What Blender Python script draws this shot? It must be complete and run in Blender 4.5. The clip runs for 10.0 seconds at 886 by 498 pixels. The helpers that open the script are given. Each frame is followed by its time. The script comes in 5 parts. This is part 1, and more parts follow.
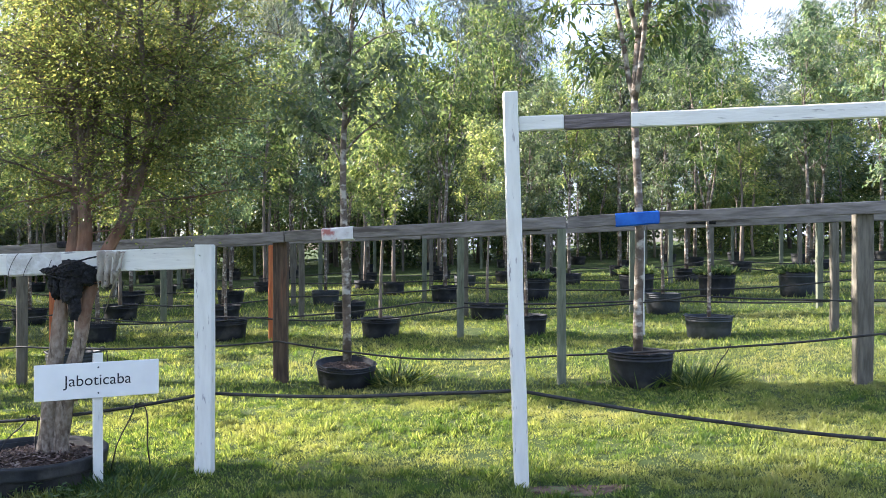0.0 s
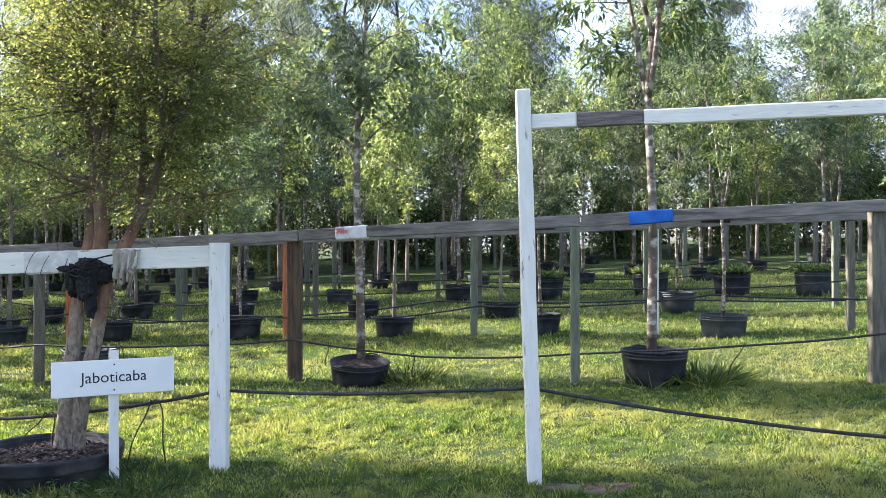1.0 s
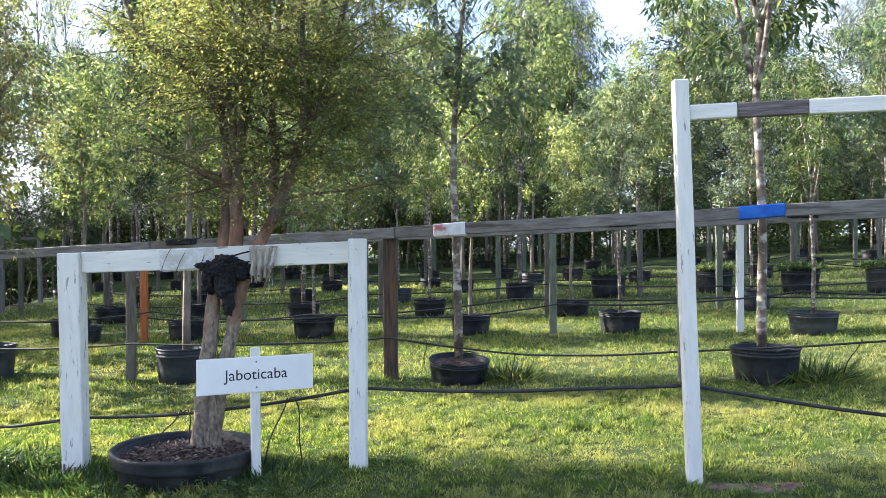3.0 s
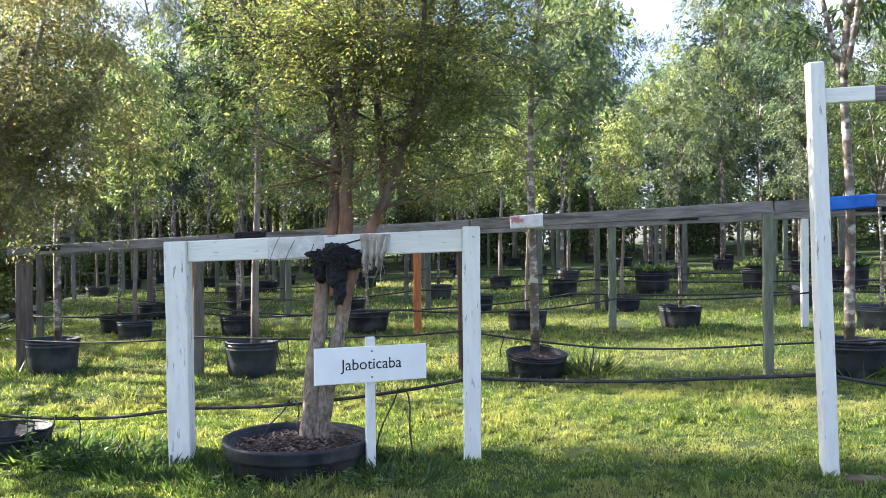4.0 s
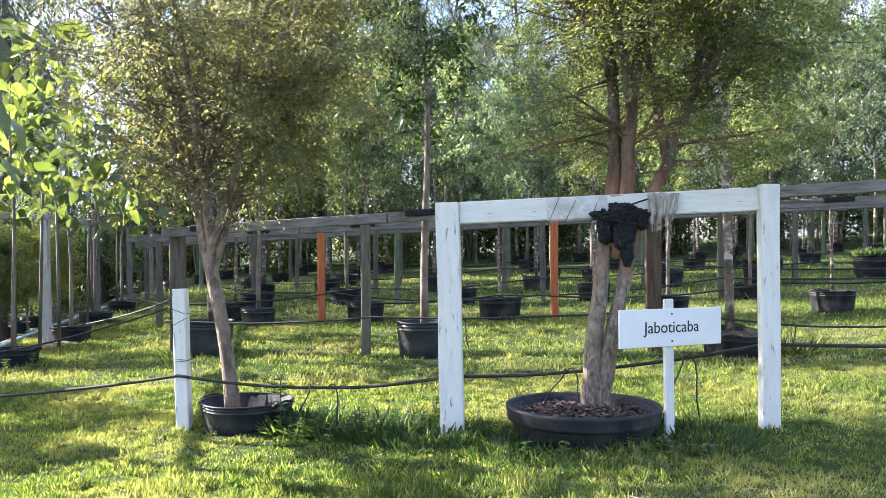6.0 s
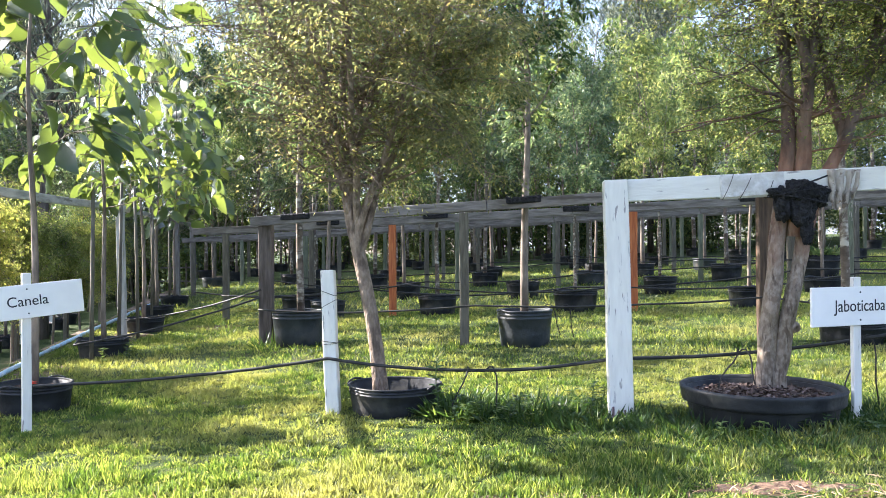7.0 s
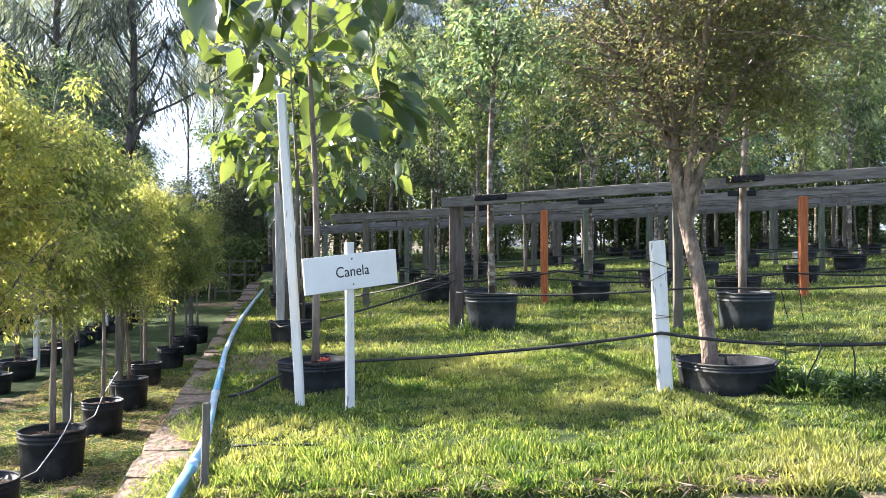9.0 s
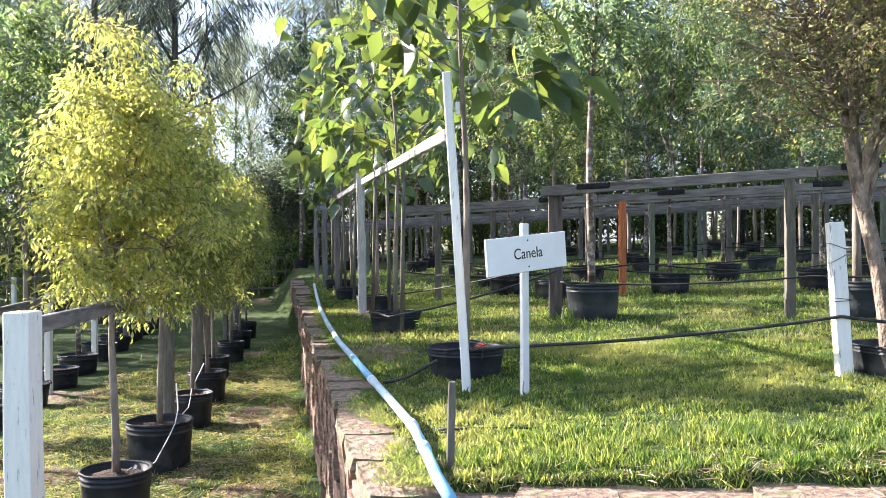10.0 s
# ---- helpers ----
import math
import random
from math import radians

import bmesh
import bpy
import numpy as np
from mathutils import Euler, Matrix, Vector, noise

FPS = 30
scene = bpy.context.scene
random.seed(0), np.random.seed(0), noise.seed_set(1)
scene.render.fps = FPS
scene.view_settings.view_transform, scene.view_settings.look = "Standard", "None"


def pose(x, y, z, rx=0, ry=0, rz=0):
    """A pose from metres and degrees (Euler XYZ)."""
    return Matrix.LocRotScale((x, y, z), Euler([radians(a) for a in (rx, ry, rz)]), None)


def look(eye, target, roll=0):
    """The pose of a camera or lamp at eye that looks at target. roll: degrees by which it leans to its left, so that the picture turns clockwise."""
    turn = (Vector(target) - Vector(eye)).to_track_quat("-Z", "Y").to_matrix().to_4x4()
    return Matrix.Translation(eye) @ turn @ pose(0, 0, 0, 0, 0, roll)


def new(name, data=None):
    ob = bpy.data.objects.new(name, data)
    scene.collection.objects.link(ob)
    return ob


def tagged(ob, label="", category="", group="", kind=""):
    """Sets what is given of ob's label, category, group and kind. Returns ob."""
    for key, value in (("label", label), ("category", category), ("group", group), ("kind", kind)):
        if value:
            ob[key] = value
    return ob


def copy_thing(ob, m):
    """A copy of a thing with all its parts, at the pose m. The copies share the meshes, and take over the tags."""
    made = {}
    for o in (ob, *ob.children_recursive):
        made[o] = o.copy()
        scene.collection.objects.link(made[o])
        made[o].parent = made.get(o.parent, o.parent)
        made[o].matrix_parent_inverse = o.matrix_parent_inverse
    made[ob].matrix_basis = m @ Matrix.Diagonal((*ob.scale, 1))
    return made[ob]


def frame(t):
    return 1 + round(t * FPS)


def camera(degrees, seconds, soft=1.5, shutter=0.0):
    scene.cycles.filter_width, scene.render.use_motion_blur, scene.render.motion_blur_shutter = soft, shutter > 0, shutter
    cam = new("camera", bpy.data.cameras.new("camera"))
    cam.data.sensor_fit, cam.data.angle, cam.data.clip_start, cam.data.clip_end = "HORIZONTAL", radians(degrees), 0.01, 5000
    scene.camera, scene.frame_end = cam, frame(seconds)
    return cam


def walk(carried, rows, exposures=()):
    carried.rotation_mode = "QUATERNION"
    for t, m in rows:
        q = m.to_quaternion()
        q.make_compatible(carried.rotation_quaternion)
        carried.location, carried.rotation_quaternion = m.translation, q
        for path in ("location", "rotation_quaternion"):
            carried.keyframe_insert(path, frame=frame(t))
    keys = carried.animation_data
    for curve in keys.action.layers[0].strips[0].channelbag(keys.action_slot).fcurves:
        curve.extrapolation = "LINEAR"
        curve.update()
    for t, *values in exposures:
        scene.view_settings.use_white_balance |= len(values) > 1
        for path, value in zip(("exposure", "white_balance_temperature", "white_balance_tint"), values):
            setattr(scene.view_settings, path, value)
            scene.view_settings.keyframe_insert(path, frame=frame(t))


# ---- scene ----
cam = camera(54.4, 10.0, soft=0.75)
METRES, EYE, TILT, LEAN, TURN = 7.8, 1.45, 0.0, 0.0, 0.0
ROWS = [
    (0.0, 0.0, 0.0, 0.0, 0.0, 0.0, -0.0),
    (0.5, 0.0004, -0.0009, -0.0002, 0.48, -0.01, 0.03),
    (1.0, 0.0009, -0.0016, -0.0015, 0.93, -0.02, 0.05),
    (1.5, -0.0072, -0.0005, -0.003, 1.35, -0.04, 0.17),
    (2.0, -0.0291, 0.0015, -0.0031, 1.74, -0.04, 0.28),
    (2.5, -0.0615, 0.004, -0.0036, 2.12, -0.03, 0.31),
    (4.0, -0.1904, 0.0142, -0.0142, 3.04, -0.06, 0.33),
    (4.5, -0.24, 0.0179, -0.0229, 3.34, -0.07, 0.33),
    (5.0, -0.2939, 0.0225, -0.0314, 3.67, -0.04, 0.33),
    (6.5, -0.4815, 0.0343, -0.0574, 4.44, 0.24, 0.35),
    (7.0, -0.5518, 0.0361, -0.0665, 4.53, 0.25, 0.34),
    (7.5, -0.6245, 0.0386, -0.0759, 4.57, 0.28, 0.28),
    (8.0, -0.6969, 0.0421, -0.0822, 4.7, 0.24, 0.25),
    (8.5, -0.7684, 0.0453, -0.0866, 4.8, 0.2, 0.21),
    (9.0, -0.8415, 0.0489, -0.0913, 4.91, 0.21, 0.18),
    (9.5, -0.9147, 0.0519, -0.0983, 4.9, 0.18, 0.22),
    (10.0, -0.9884, 0.0536, -0.1058, 5.02, 0.18, 0.21),
]
EXPOSURE, KELVIN, TINT = 2.29, 5600, 20
walk(cam, [(t, pose(0, 0, EYE, TILT, LEAN, TURN) @ pose(METRES * x, METRES * y, METRES * z, 90 + pitch, roll, yaw)) for t, x, y, z, yaw, pitch, roll in ROWS],
     exposures=[(0.0, EXPOSURE, KELVIN, TINT), (2.5, EXPOSURE, KELVIN, TINT), (5.0, EXPOSURE + 0.14, KELVIN, TINT), (7.0, EXPOSURE + 0.22, KELVIN, TINT), (8.5, EXPOSURE + 0.08, KELVIN, TINT), (10.0, EXPOSURE + 0.08, KELVIN, TINT)])

# ---- world and sun ----
SUN_EL, SUN_AZ = 27.2, -72.0          # degrees; azimuth from +y towards +x
world = bpy.data.worlds.new("sky")
scene.world = world
world.use_nodes = True
wn, wl = world.node_tree.nodes, world.node_tree.links
sky = wn.new("ShaderNodeTexSky")
sky.sky_type = "NISHITA"
sky.sun_disc = False
sky.sun_elevation, sky.sun_rotation = radians(SUN_EL), radians(SUN_AZ)
sky.air_density, sky.dust_density, sky.ozone_density = 1.0, 2.0, 1.0
cloud = wn.new("ShaderNodeTexNoise")
cloud.inputs["Scale"].default_value, cloud.inputs["Detail"].default_value = 3.2, 6.0
cramp = wn.new("ShaderNodeMapRange")
cramp.inputs["From Min"].default_value, cramp.inputs["From Max"].default_value = 0.44, 0.66
cmix = wn.new("ShaderNodeMix")
cmix.data_type = "RGBA"
cmix.inputs[7].default_value = (3.9, 4.35, 4.95, 1)
wcoord = wn.new("ShaderNodeTexCoord")
wl.new(wcoord.outputs["Generated"], cloud.inputs["Vector"])
wl.new(cloud.outputs["Fac"], cramp.inputs["Value"])
wl.new(cramp.outputs[0], cmix.inputs[0])
wl.new(sky.outputs[0], cmix.inputs[6])
wl.new(cmix.outputs[2], wn["Background"].inputs["Color"])
wn["Background"].inputs["Strength"].default_value = 0.09

sun_data = bpy.data.lights.new("sun", "SUN")
sun_data.energy, sun_data.angle, sun_data.color = 5.0, radians(0.6), (1.0, 0.89, 0.69)
sun = new("sun", sun_data)
to_sun = Vector((math.sin(radians(SUN_AZ)) * math.cos(radians(SUN_EL)), math.cos(radians(SUN_AZ)) * math.cos(radians(SUN_EL)), math.sin(radians(SUN_EL))))
sun.matrix_world = look(to_sun * 60, (0, 0, 0))


# ---- materials ----
def base_mat(name, rough=0.8, metal=0.0):
    m = bpy.data.materials.new(name)
    m.use_nodes = True
    n, l = m.node_tree.nodes, m.node_tree.links
    b = n["Principled BSDF"]
    b.inputs["Roughness"].default_value, b.inputs["Metallic"].default_value = rough, metal
    return m, n, l, b


def mixed(n, l, fac, a, b):
    """A colour mix node of two colours (tuples or sockets)."""
    x = n.new("ShaderNodeMix")
    x.data_type = "RGBA"
    l.new(fac, x.inputs[0])
    for slot, c in ((6, a), (7, b)):
        if isinstance(c, tuple):
            x.inputs[slot].default_value = (*c, 1)
        else:
            l.new(c, x.inputs[slot])
    return x.outputs[2]


def noise_fac(n, l, scale, lo, hi, detail=5.0, stretch=None, coord="Object", rough=0.55):
    t = n.new("ShaderNodeTexCoord")
    v = t.outputs[coord]
    if stretch:
        mp = n.new("ShaderNodeMapping")
        mp.inputs["Scale"].default_value = stretch
        l.new(v, mp.inputs["Vector"])
        v = mp.outputs[0]
    x = n.new("ShaderNodeTexNoise")
    x.inputs["Scale"].default_value, x.inputs["Detail"].default_value, x.inputs["Roughness"].default_value = scale, detail, rough
    l.new(v, x.inputs["Vector"])
    r = n.new("ShaderNodeMapRange")
    r.inputs["From Min"].default_value, r.inputs["From Max"].default_value = lo, hi
    l.new(x.outputs["Fac"], r.inputs["Value"])
    return r.outputs[0]


def bump(n, l, b, height, strength=0.3, dist=0.01):
    x = n.new("ShaderNodeBump")
    x.inputs["Strength"].default_value, x.inputs["Distance"].default_value = strength, dist
    l.new(height, x.inputs["Height"])
    l.new(x.outputs[0], b.inputs["Normal"])


def two_tone(name, a, b, scale, rough=0.8, lo=0.35, hi=0.65, stretch=None, c=None, scale2=None, lo2=0.55, hi2=0.62, bstr=0.3, bdist=0.01, detail=6.0, spec=0.3):
    m, n, l, p = base_mat(name, rough)
    p.inputs["Specular IOR Level"].default_value = spec
    f = noise_fac(n, l, scale, lo, hi, detail, stretch)
    col = mixed(n, l, f, a, b)
    if c:
        f2 = noise_fac(n, l, scale2, lo2, hi2, 4.0, stretch)
        col = mixed(n, l, f2, col, c)
    l.new(col, p.inputs["Base Color"])
    bump(n, l, p, f, bstr, bdist)
    return m


def leaf_mat(name, dark, light, accent, trans=0.45, rough=0.45, accent_at=0.9, glow=(2.5, 2.35, 1.0)):
    """A leaf: diffuse and gloss over a translucent body, with colours that differ from leaf to leaf."""
    m, n, l, p = base_mat(name, rough)
    g = n.new("ShaderNodeNewGeometry")
    r = n.new("ShaderNodeValToRGB")
    r.color_ramp.elements[0].color, r.color_ramp.elements[1].color = (*dark, 1), (*accent, 1)
    e = r.color_ramp.elements.new(accent_at - 0.12)
    e.color = (*light, 1)
    r.color_ramp.elements[0].position = 0.1
    l.new(g.outputs["Random Per Island"], r.inputs[0])
    o = n.new("ShaderNodeObjectInfo")
    h = n.new("ShaderNodeHueSaturation")
    k = n.new("ShaderNodeMapRange")
    k.inputs["To Min"].default_value, k.inputs["To Max"].default_value = 0.5, 1.28
    l.new(o.outputs["Random"], k.inputs["Value"])
    l.new(k.outputs[0], h.inputs["Value"])
    hk = n.new("ShaderNodeMapRange")
    hk.inputs["From Min"].default_value, hk.inputs["From Max"].default_value = 0.0, 1.0
    hk.inputs["To Min"].default_value, hk.inputs["To Max"].default_value = 0.522, 0.472
    l.new(o.outputs["Random"], hk.inputs["Value"])
    l.new(hk.outputs[0], h.inputs["Hue"])
    l.new(r.outputs[0], h.inputs["Color"])
    l.new(h.outputs[0], p.inputs["Base Color"])
    p.inputs["Specular IOR Level"].default_value = 0.4
    t = n.new("ShaderNodeBsdfTranslucent")
    w = n.new("ShaderNodeMix")
    w.data_type = "RGBA"
    w.blend_type = "MULTIPLY"
    w.inputs[0].default_value = 1.0
    l.new(h.outputs[0], w.inputs[6])
    w.inputs[7].default_value = (*glow, 1)
    l.new(w.outputs[2], t.inputs["Color"])
    s = n.new("ShaderNodeMixShader")
    s.inputs[0].default_value = trans
    l.new(p.outputs[0], s.inputs[1])
    l.new(t.outputs[0], s.inputs[2])
    l.new(s.outputs[0], n["Material Output"].inputs["Surface"])
    return m


def lawn_mat():
    m, n, l, p = base_mat("lawn", 0.9)
    p.inputs["Specular IOR Level"].default_value = 0.15
    fine = noise_fac(n, l, 38, 0.3, 0.7, 6)
    col = mixed(n, l, fine, (0.018, 0.032, 0.01), (0.065, 0.095, 0.022))
    wide = noise_fac(n, l, 0.7, 0.42, 0.68, 5)
    col = mixed(n, l, wide, col, (0.095, 0.12, 0.038))
    dry = noise_fac(n, l, 1.7, 0.6, 0.72, 7)
    col = mixed(n, l, dry, col, (0.15, 0.13, 0.068))
    clump = noise_fac(n, l, 7, 0.46, 0.66, 6)
    col = mixed(n, l, clump, col, (0.045, 0.07, 0.02))
    soil = noise_fac(n, l, 0.9, 0.69, 0.75, 8)
    col = mixed(n, l, soil, col, (0.16, 0.085, 0.045))
    l.new(col, p.inputs["Base Color"])
    bump(n, l, p, noise_fac(n, l, 60, 0.2, 0.8, 7), 0.9, 0.03)
    return m


LAWN = lawn_mat()
def blade_mat():
    """Lawn blades: green with straw-coloured stretches as the lawn dries."""
    m = leaf_mat("grass_blade", (0.036, 0.07, 0.018), (0.185, 0.25, 0.06), (0.38, 0.375, 0.152), 0.48, 0.5, 0.88, (2.05, 2.05, 0.9))
    n, l = m.node_tree.nodes, m.node_tree.links
    hue = n["Hue/Saturation/Value"]
    dry = noise_fac(n, l, 0.8, 0.45, 0.7, 6)
    tuft = noise_fac(n, l, 6, 0.48, 0.62, 5)
    col = mixed(n, l, dry, mixed(n, l, tuft, hue.outputs[0], (0.068, 0.118, 0.025)), (0.285, 0.27, 0.12))
    for link in list(l):
        if link.from_node == hue and link.to_node.type != "MIX" or (link.from_node == hue and link.to_node.blend_type == "MULTIPLY"):
            l.new(col, link.to_socket)
    return m


BLADE = blade_mat()
WEED = leaf_mat("weed_leaf", (0.045, 0.085, 0.028), (0.085, 0.14, 0.045), (0.14, 0.19, 0.07), 0.4, 0.45, 0.9)
WHITE = two_tone("white_paint", (0.71, 0.69, 0.615), (0.635, 0.613, 0.545), 9, 0.7, stretch=(3, 3, 0.5), c=(0.3, 0.28, 0.26), scale2=14, lo2=0.63, hi2=0.69, bstr=0.35, bdist=0.006)
GREY = two_tone("weathered_wood", (0.088, 0.079, 0.058), (0.175, 0.157, 0.118), 9, 0.85, stretch=(2.6, 2.6, 0.4), c=(0.055, 0.048, 0.04), scale2=5, lo2=0.56, hi2=0.7, bstr=0.6, bdist=0.008)
GREYBEAM = two_tone("weathered_beam", (0.12, 0.108, 0.094), (0.24, 0.218, 0.192), 9, 0.85, stretch=(2.6, 2.6, 0.4), c=(0.085, 0.072, 0.06), scale2=4, lo2=0.58, hi2=0.7, bstr=0.6, bdist=0.008)
GREENPOST = two_tone("mossy_wood", (0.1, 0.11, 0.072), (0.19, 0.2, 0.135), 9, 0.85, stretch=(2.6, 2.6, 0.4), c=(0.06, 0.06, 0.042), scale2=5, lo2=0.58, hi2=0.7, bstr=0.5, bdist=0.006)
PALEWOOD = two_tone("whitewashed_wood", (0.34, 0.325, 0.29), (0.54, 0.52, 0.47), 9, 0.85, stretch=(2.6, 2.6, 0.4), c=(0.2, 0.18, 0.15), scale2=7, lo2=0.55, hi2=0.68, bstr=0.5, bdist=0.006)
RED = two_tone("red_wood", (0.34, 0.09, 0.03), (0.5, 0.17, 0.055), 8, 0.7, stretch=(5, 5, 0.5), bstr=0.4)
BROWN = two_tone("brown_wood", (0.05, 0.034, 0.023), (0.115, 0.078, 0.05), 8, 0.85, stretch=(5, 5, 0.5), c=(0.2, 0.085, 0.04), scale2=2.2, lo2=0.6, hi2=0.75, bstr=0.6)
DARKWOOD = two_tone("dark_wood", (0.07, 0.055, 0.045), (0.15, 0.12, 0.1), 8, 0.85, stretch=(3, 3, 0.4), bstr=0.6)
BARE = two_tone("bare_timber", (0.09, 0.075, 0.068), (0.19, 0.16, 0.15), 9, 0.85, stretch=(5, 5, 0.6), bstr=0.6)
POT = two_tone("pot_plastic", (0.012, 0.013, 0.015), (0.03, 0.032, 0.034), 6, 0.55, c=(0.075, 0.07, 0.06), scale2=3.5, lo2=0.55, hi2=0.72, bstr=0.4, bdist=0.015, spec=0.25)
POTGREY = two_tone("faded_pot_plastic", (0.022, 0.027, 0.029), (0.042, 0.047, 0.05), 6, 0.5, c=(0.075, 0.07, 0.06), scale2=3.5, lo2=0.55, hi2=0.72, bstr=0.4, bdist=0.015, spec=0.35)
SOIL = two_tone("bark_soil", (0.035, 0.024, 0.017), (0.14, 0.09, 0.062), 42, 0.95, c=(0.19, 0.14, 0.1), scale2=60, lo2=0.6, hi2=0.66, bstr=1.0, bdist=0.03)
CHIP = leaf_mat("bark_chip", (0.05, 0.034, 0.025), (0.15, 0.108, 0.082), (0.28, 0.225, 0.18), 0.0, 0.9, 0.88)
HOSE = two_tone("black_hose", (0.016, 0.016, 0.015), (0.045, 0.042, 0.036), 12, 0.6, bstr=0.15)
TARP = two_tone("blue_sheet", (0.015, 0.08, 0.36), (0.03, 0.14, 0.52), 6, 0.45, bstr=0.5, bdist=0.01)
CLOTH = two_tone("pale_sacking", (0.66, 0.645, 0.61), (0.5, 0.475, 0.43), 14, 0.9, bstr=0.8, bdist=0.012)
RAG = two_tone("beige_sacking", (0.46, 0.41, 0.34), (0.3, 0.26, 0.21), 12, 0.9, c=(0.2, 0.16, 0.12), scale2=20, lo2=0.56, hi2=0.66, bstr=0.8, bdist=0.012)
STAINED = two_tone("stained_sheet", (0.7, 0.68, 0.66), (0.55, 0.52, 0.5), 9, 0.8, c=(0.42, 0.16, 0.14), scale2=9, lo2=0.56, hi2=0.68, bstr=0.4)
NETTING = two_tone("black_netting", (0.008, 0.008, 0.009), (0.03, 0.03, 0.032), 40, 0.75, bstr=1.0, bdist=0.02)
SIGNWHITE = two_tone("sign_paint", (0.8, 0.78, 0.725), (0.74, 0.72, 0.67), 5, 0.5, bstr=0.05)
INK = base_mat("sign_ink", 0.6)[0]
INK.node_tree.nodes["Principled BSDF"].inputs["Base Color"].default_value = (0.012, 0.012, 0.014, 1)
PIPE = two_tone("pale_blue_pipe", (0.26, 0.44, 0.54), (0.6, 0.67, 0.7), 2.4, 0.5, c=(0.34, 0.36, 0.33), scale2=14, lo2=0.56, hi2=0.66, bstr=0.2)
PIPEBLUE = two_tone("blue_pipe", (0.12, 0.31, 0.45), (0.27, 0.47, 0.57), 6, 0.45, bstr=0.05)
STONE = two_tone("red_stone", (0.17, 0.1, 0.07), (0.36, 0.235, 0.175), 9, 0.9, c=(0.12, 0.12, 0.065), scale2=4, lo2=0.5, hi2=0.64, bstr=0.8, bdist=0.02)


def jab_bark():
    """Smooth bark: grey-tan and knotted low down, rust-red where it peels higher up."""
    m, n, l, p = base_mat("peeling_bark", 0.75)
    p.inputs["Specular IOR Level"].default_value = 0.3
    f = noise_fac(n, l, 7, 0.35, 0.65, 6, (2, 2, 0.8))
    crack = noise_fac(n, l, 16, 0.56, 0.66, 6, (2.2, 2.2, 0.5))
    low = mixed(n, l, crack, mixed(n, l, noise_fac(n, l, 26, 0.42, 0.6, 5, (1.5, 1.5, 0.9)), mixed(n, l, f, (0.12, 0.088, 0.06), (0.21, 0.162, 0.115)), (0.27, 0.222, 0.168)), (0.075, 0.054, 0.038))
    high = mixed(n, l, f, (0.12, 0.058, 0.034), (0.26, 0.14, 0.085))
    t = n.new("ShaderNodeTexCoord")
    sep = n.new("ShaderNodeSeparateXYZ")
    l.new(t.outputs["Object"], sep.inputs[0])
    wob = noise_fac(n, l, 5, 0.2, 0.8, 4)
    add = n.new("ShaderNodeMath")
    l.new(sep.outputs["Z"], add.inputs[0])
    l.new(wob, add.inputs[1])
    r = n.new("ShaderNodeMapRange")
    r.inputs["From Min"].default_value, r.inputs["From Max"].default_value = 1.35, 1.9
    l.new(add.outputs[0], r.inputs["Value"])
    r2 = n.new("ShaderNodeMapRange")
    r2.inputs["From Min"].default_value, r2.inputs["From Max"].default_value = 1.95, 2.6
    l.new(add.outputs[0], r2.inputs["Value"])
    # upper limbs get a darker bark tone for the shade inside the crown
    limb = mixed(n, l, f, (0.055, 0.042, 0.032), (0.15, 0.115, 0.085))
    l.new(mixed(n, l, r2.outputs[0], mixed(n, l, r.outputs[0], low, high), limb), p.inputs["Base Color"])
    bump(n, l, p, f, 0.6, 0.015)
    return m


BARK_JAB = jab_bark()
BARK_GREY = two_tone("grey_tan_bark", (0.13, 0.105, 0.08), (0.26, 0.212, 0.165), 8, 0.8, stretch=(2, 2, 0.6), c=(0.075, 0.058, 0.044), scale2=5, lo2=0.56, hi2=0.7, bstr=0.5, bdist=0.01)
BARK_MOTTLED = two_tone("mottled_bark", (0.075, 0.056, 0.04), (0.18, 0.14, 0.105), 7, 0.85, stretch=(1, 1, 1.4), c=(0.42, 0.38, 0.31), scale2=8, lo2=0.5, hi2=0.62, bstr=0.5, bdist=0.01)
BARK_DARK = two_tone("dark_bark", (0.06, 0.048, 0.038), (0.15, 0.125, 0.1), 5, 0.9, stretch=(2, 2, 0.4), bstr=0.6, bdist=0.02)
BARK_PALE = two_tone("pale_bark", (0.14, 0.11, 0.08), (0.27, 0.22, 0.17), 4, 0.85, stretch=(1.5, 1.5, 0.5), c=(0.12, 0.1, 0.08), scale2=3, lo2=0.56, hi2=0.68, bstr=0.4)
BARK_LEAN = two_tone("tan_bark", (0.19, 0.14, 0.1), (0.33, 0.255, 0.19), 24, 0.85, stretch=(1.6, 1.6, 0.7), c=(0.12, 0.088, 0.064), scale2=9, lo2=0.5, hi2=0.64, bstr=0.9, bdist=0.015)
LEAF_JAB = leaf_mat("small_dark_leaf", (0.085, 0.115, 0.058), (0.17, 0.195, 0.088), (0.3, 0.275, 0.125), 0.6, 0.26, 0.9, (2.6, 2.4, 1.2))
LEAF_OLIVE = leaf_mat("olive_leaf", (0.095, 0.115, 0.07), (0.175, 0.195, 0.115), (0.3, 0.265, 0.14), 0.6, 0.36, 0.88, (2.9, 2.55, 1.4))
LEAF_ROW = leaf_mat("glossy_leaf", (0.06, 0.092, 0.072), (0.125, 0.168, 0.118), (0.21, 0.24, 0.15), 0.54, 0.26, 0.92, (2.25, 2.3, 1.25))
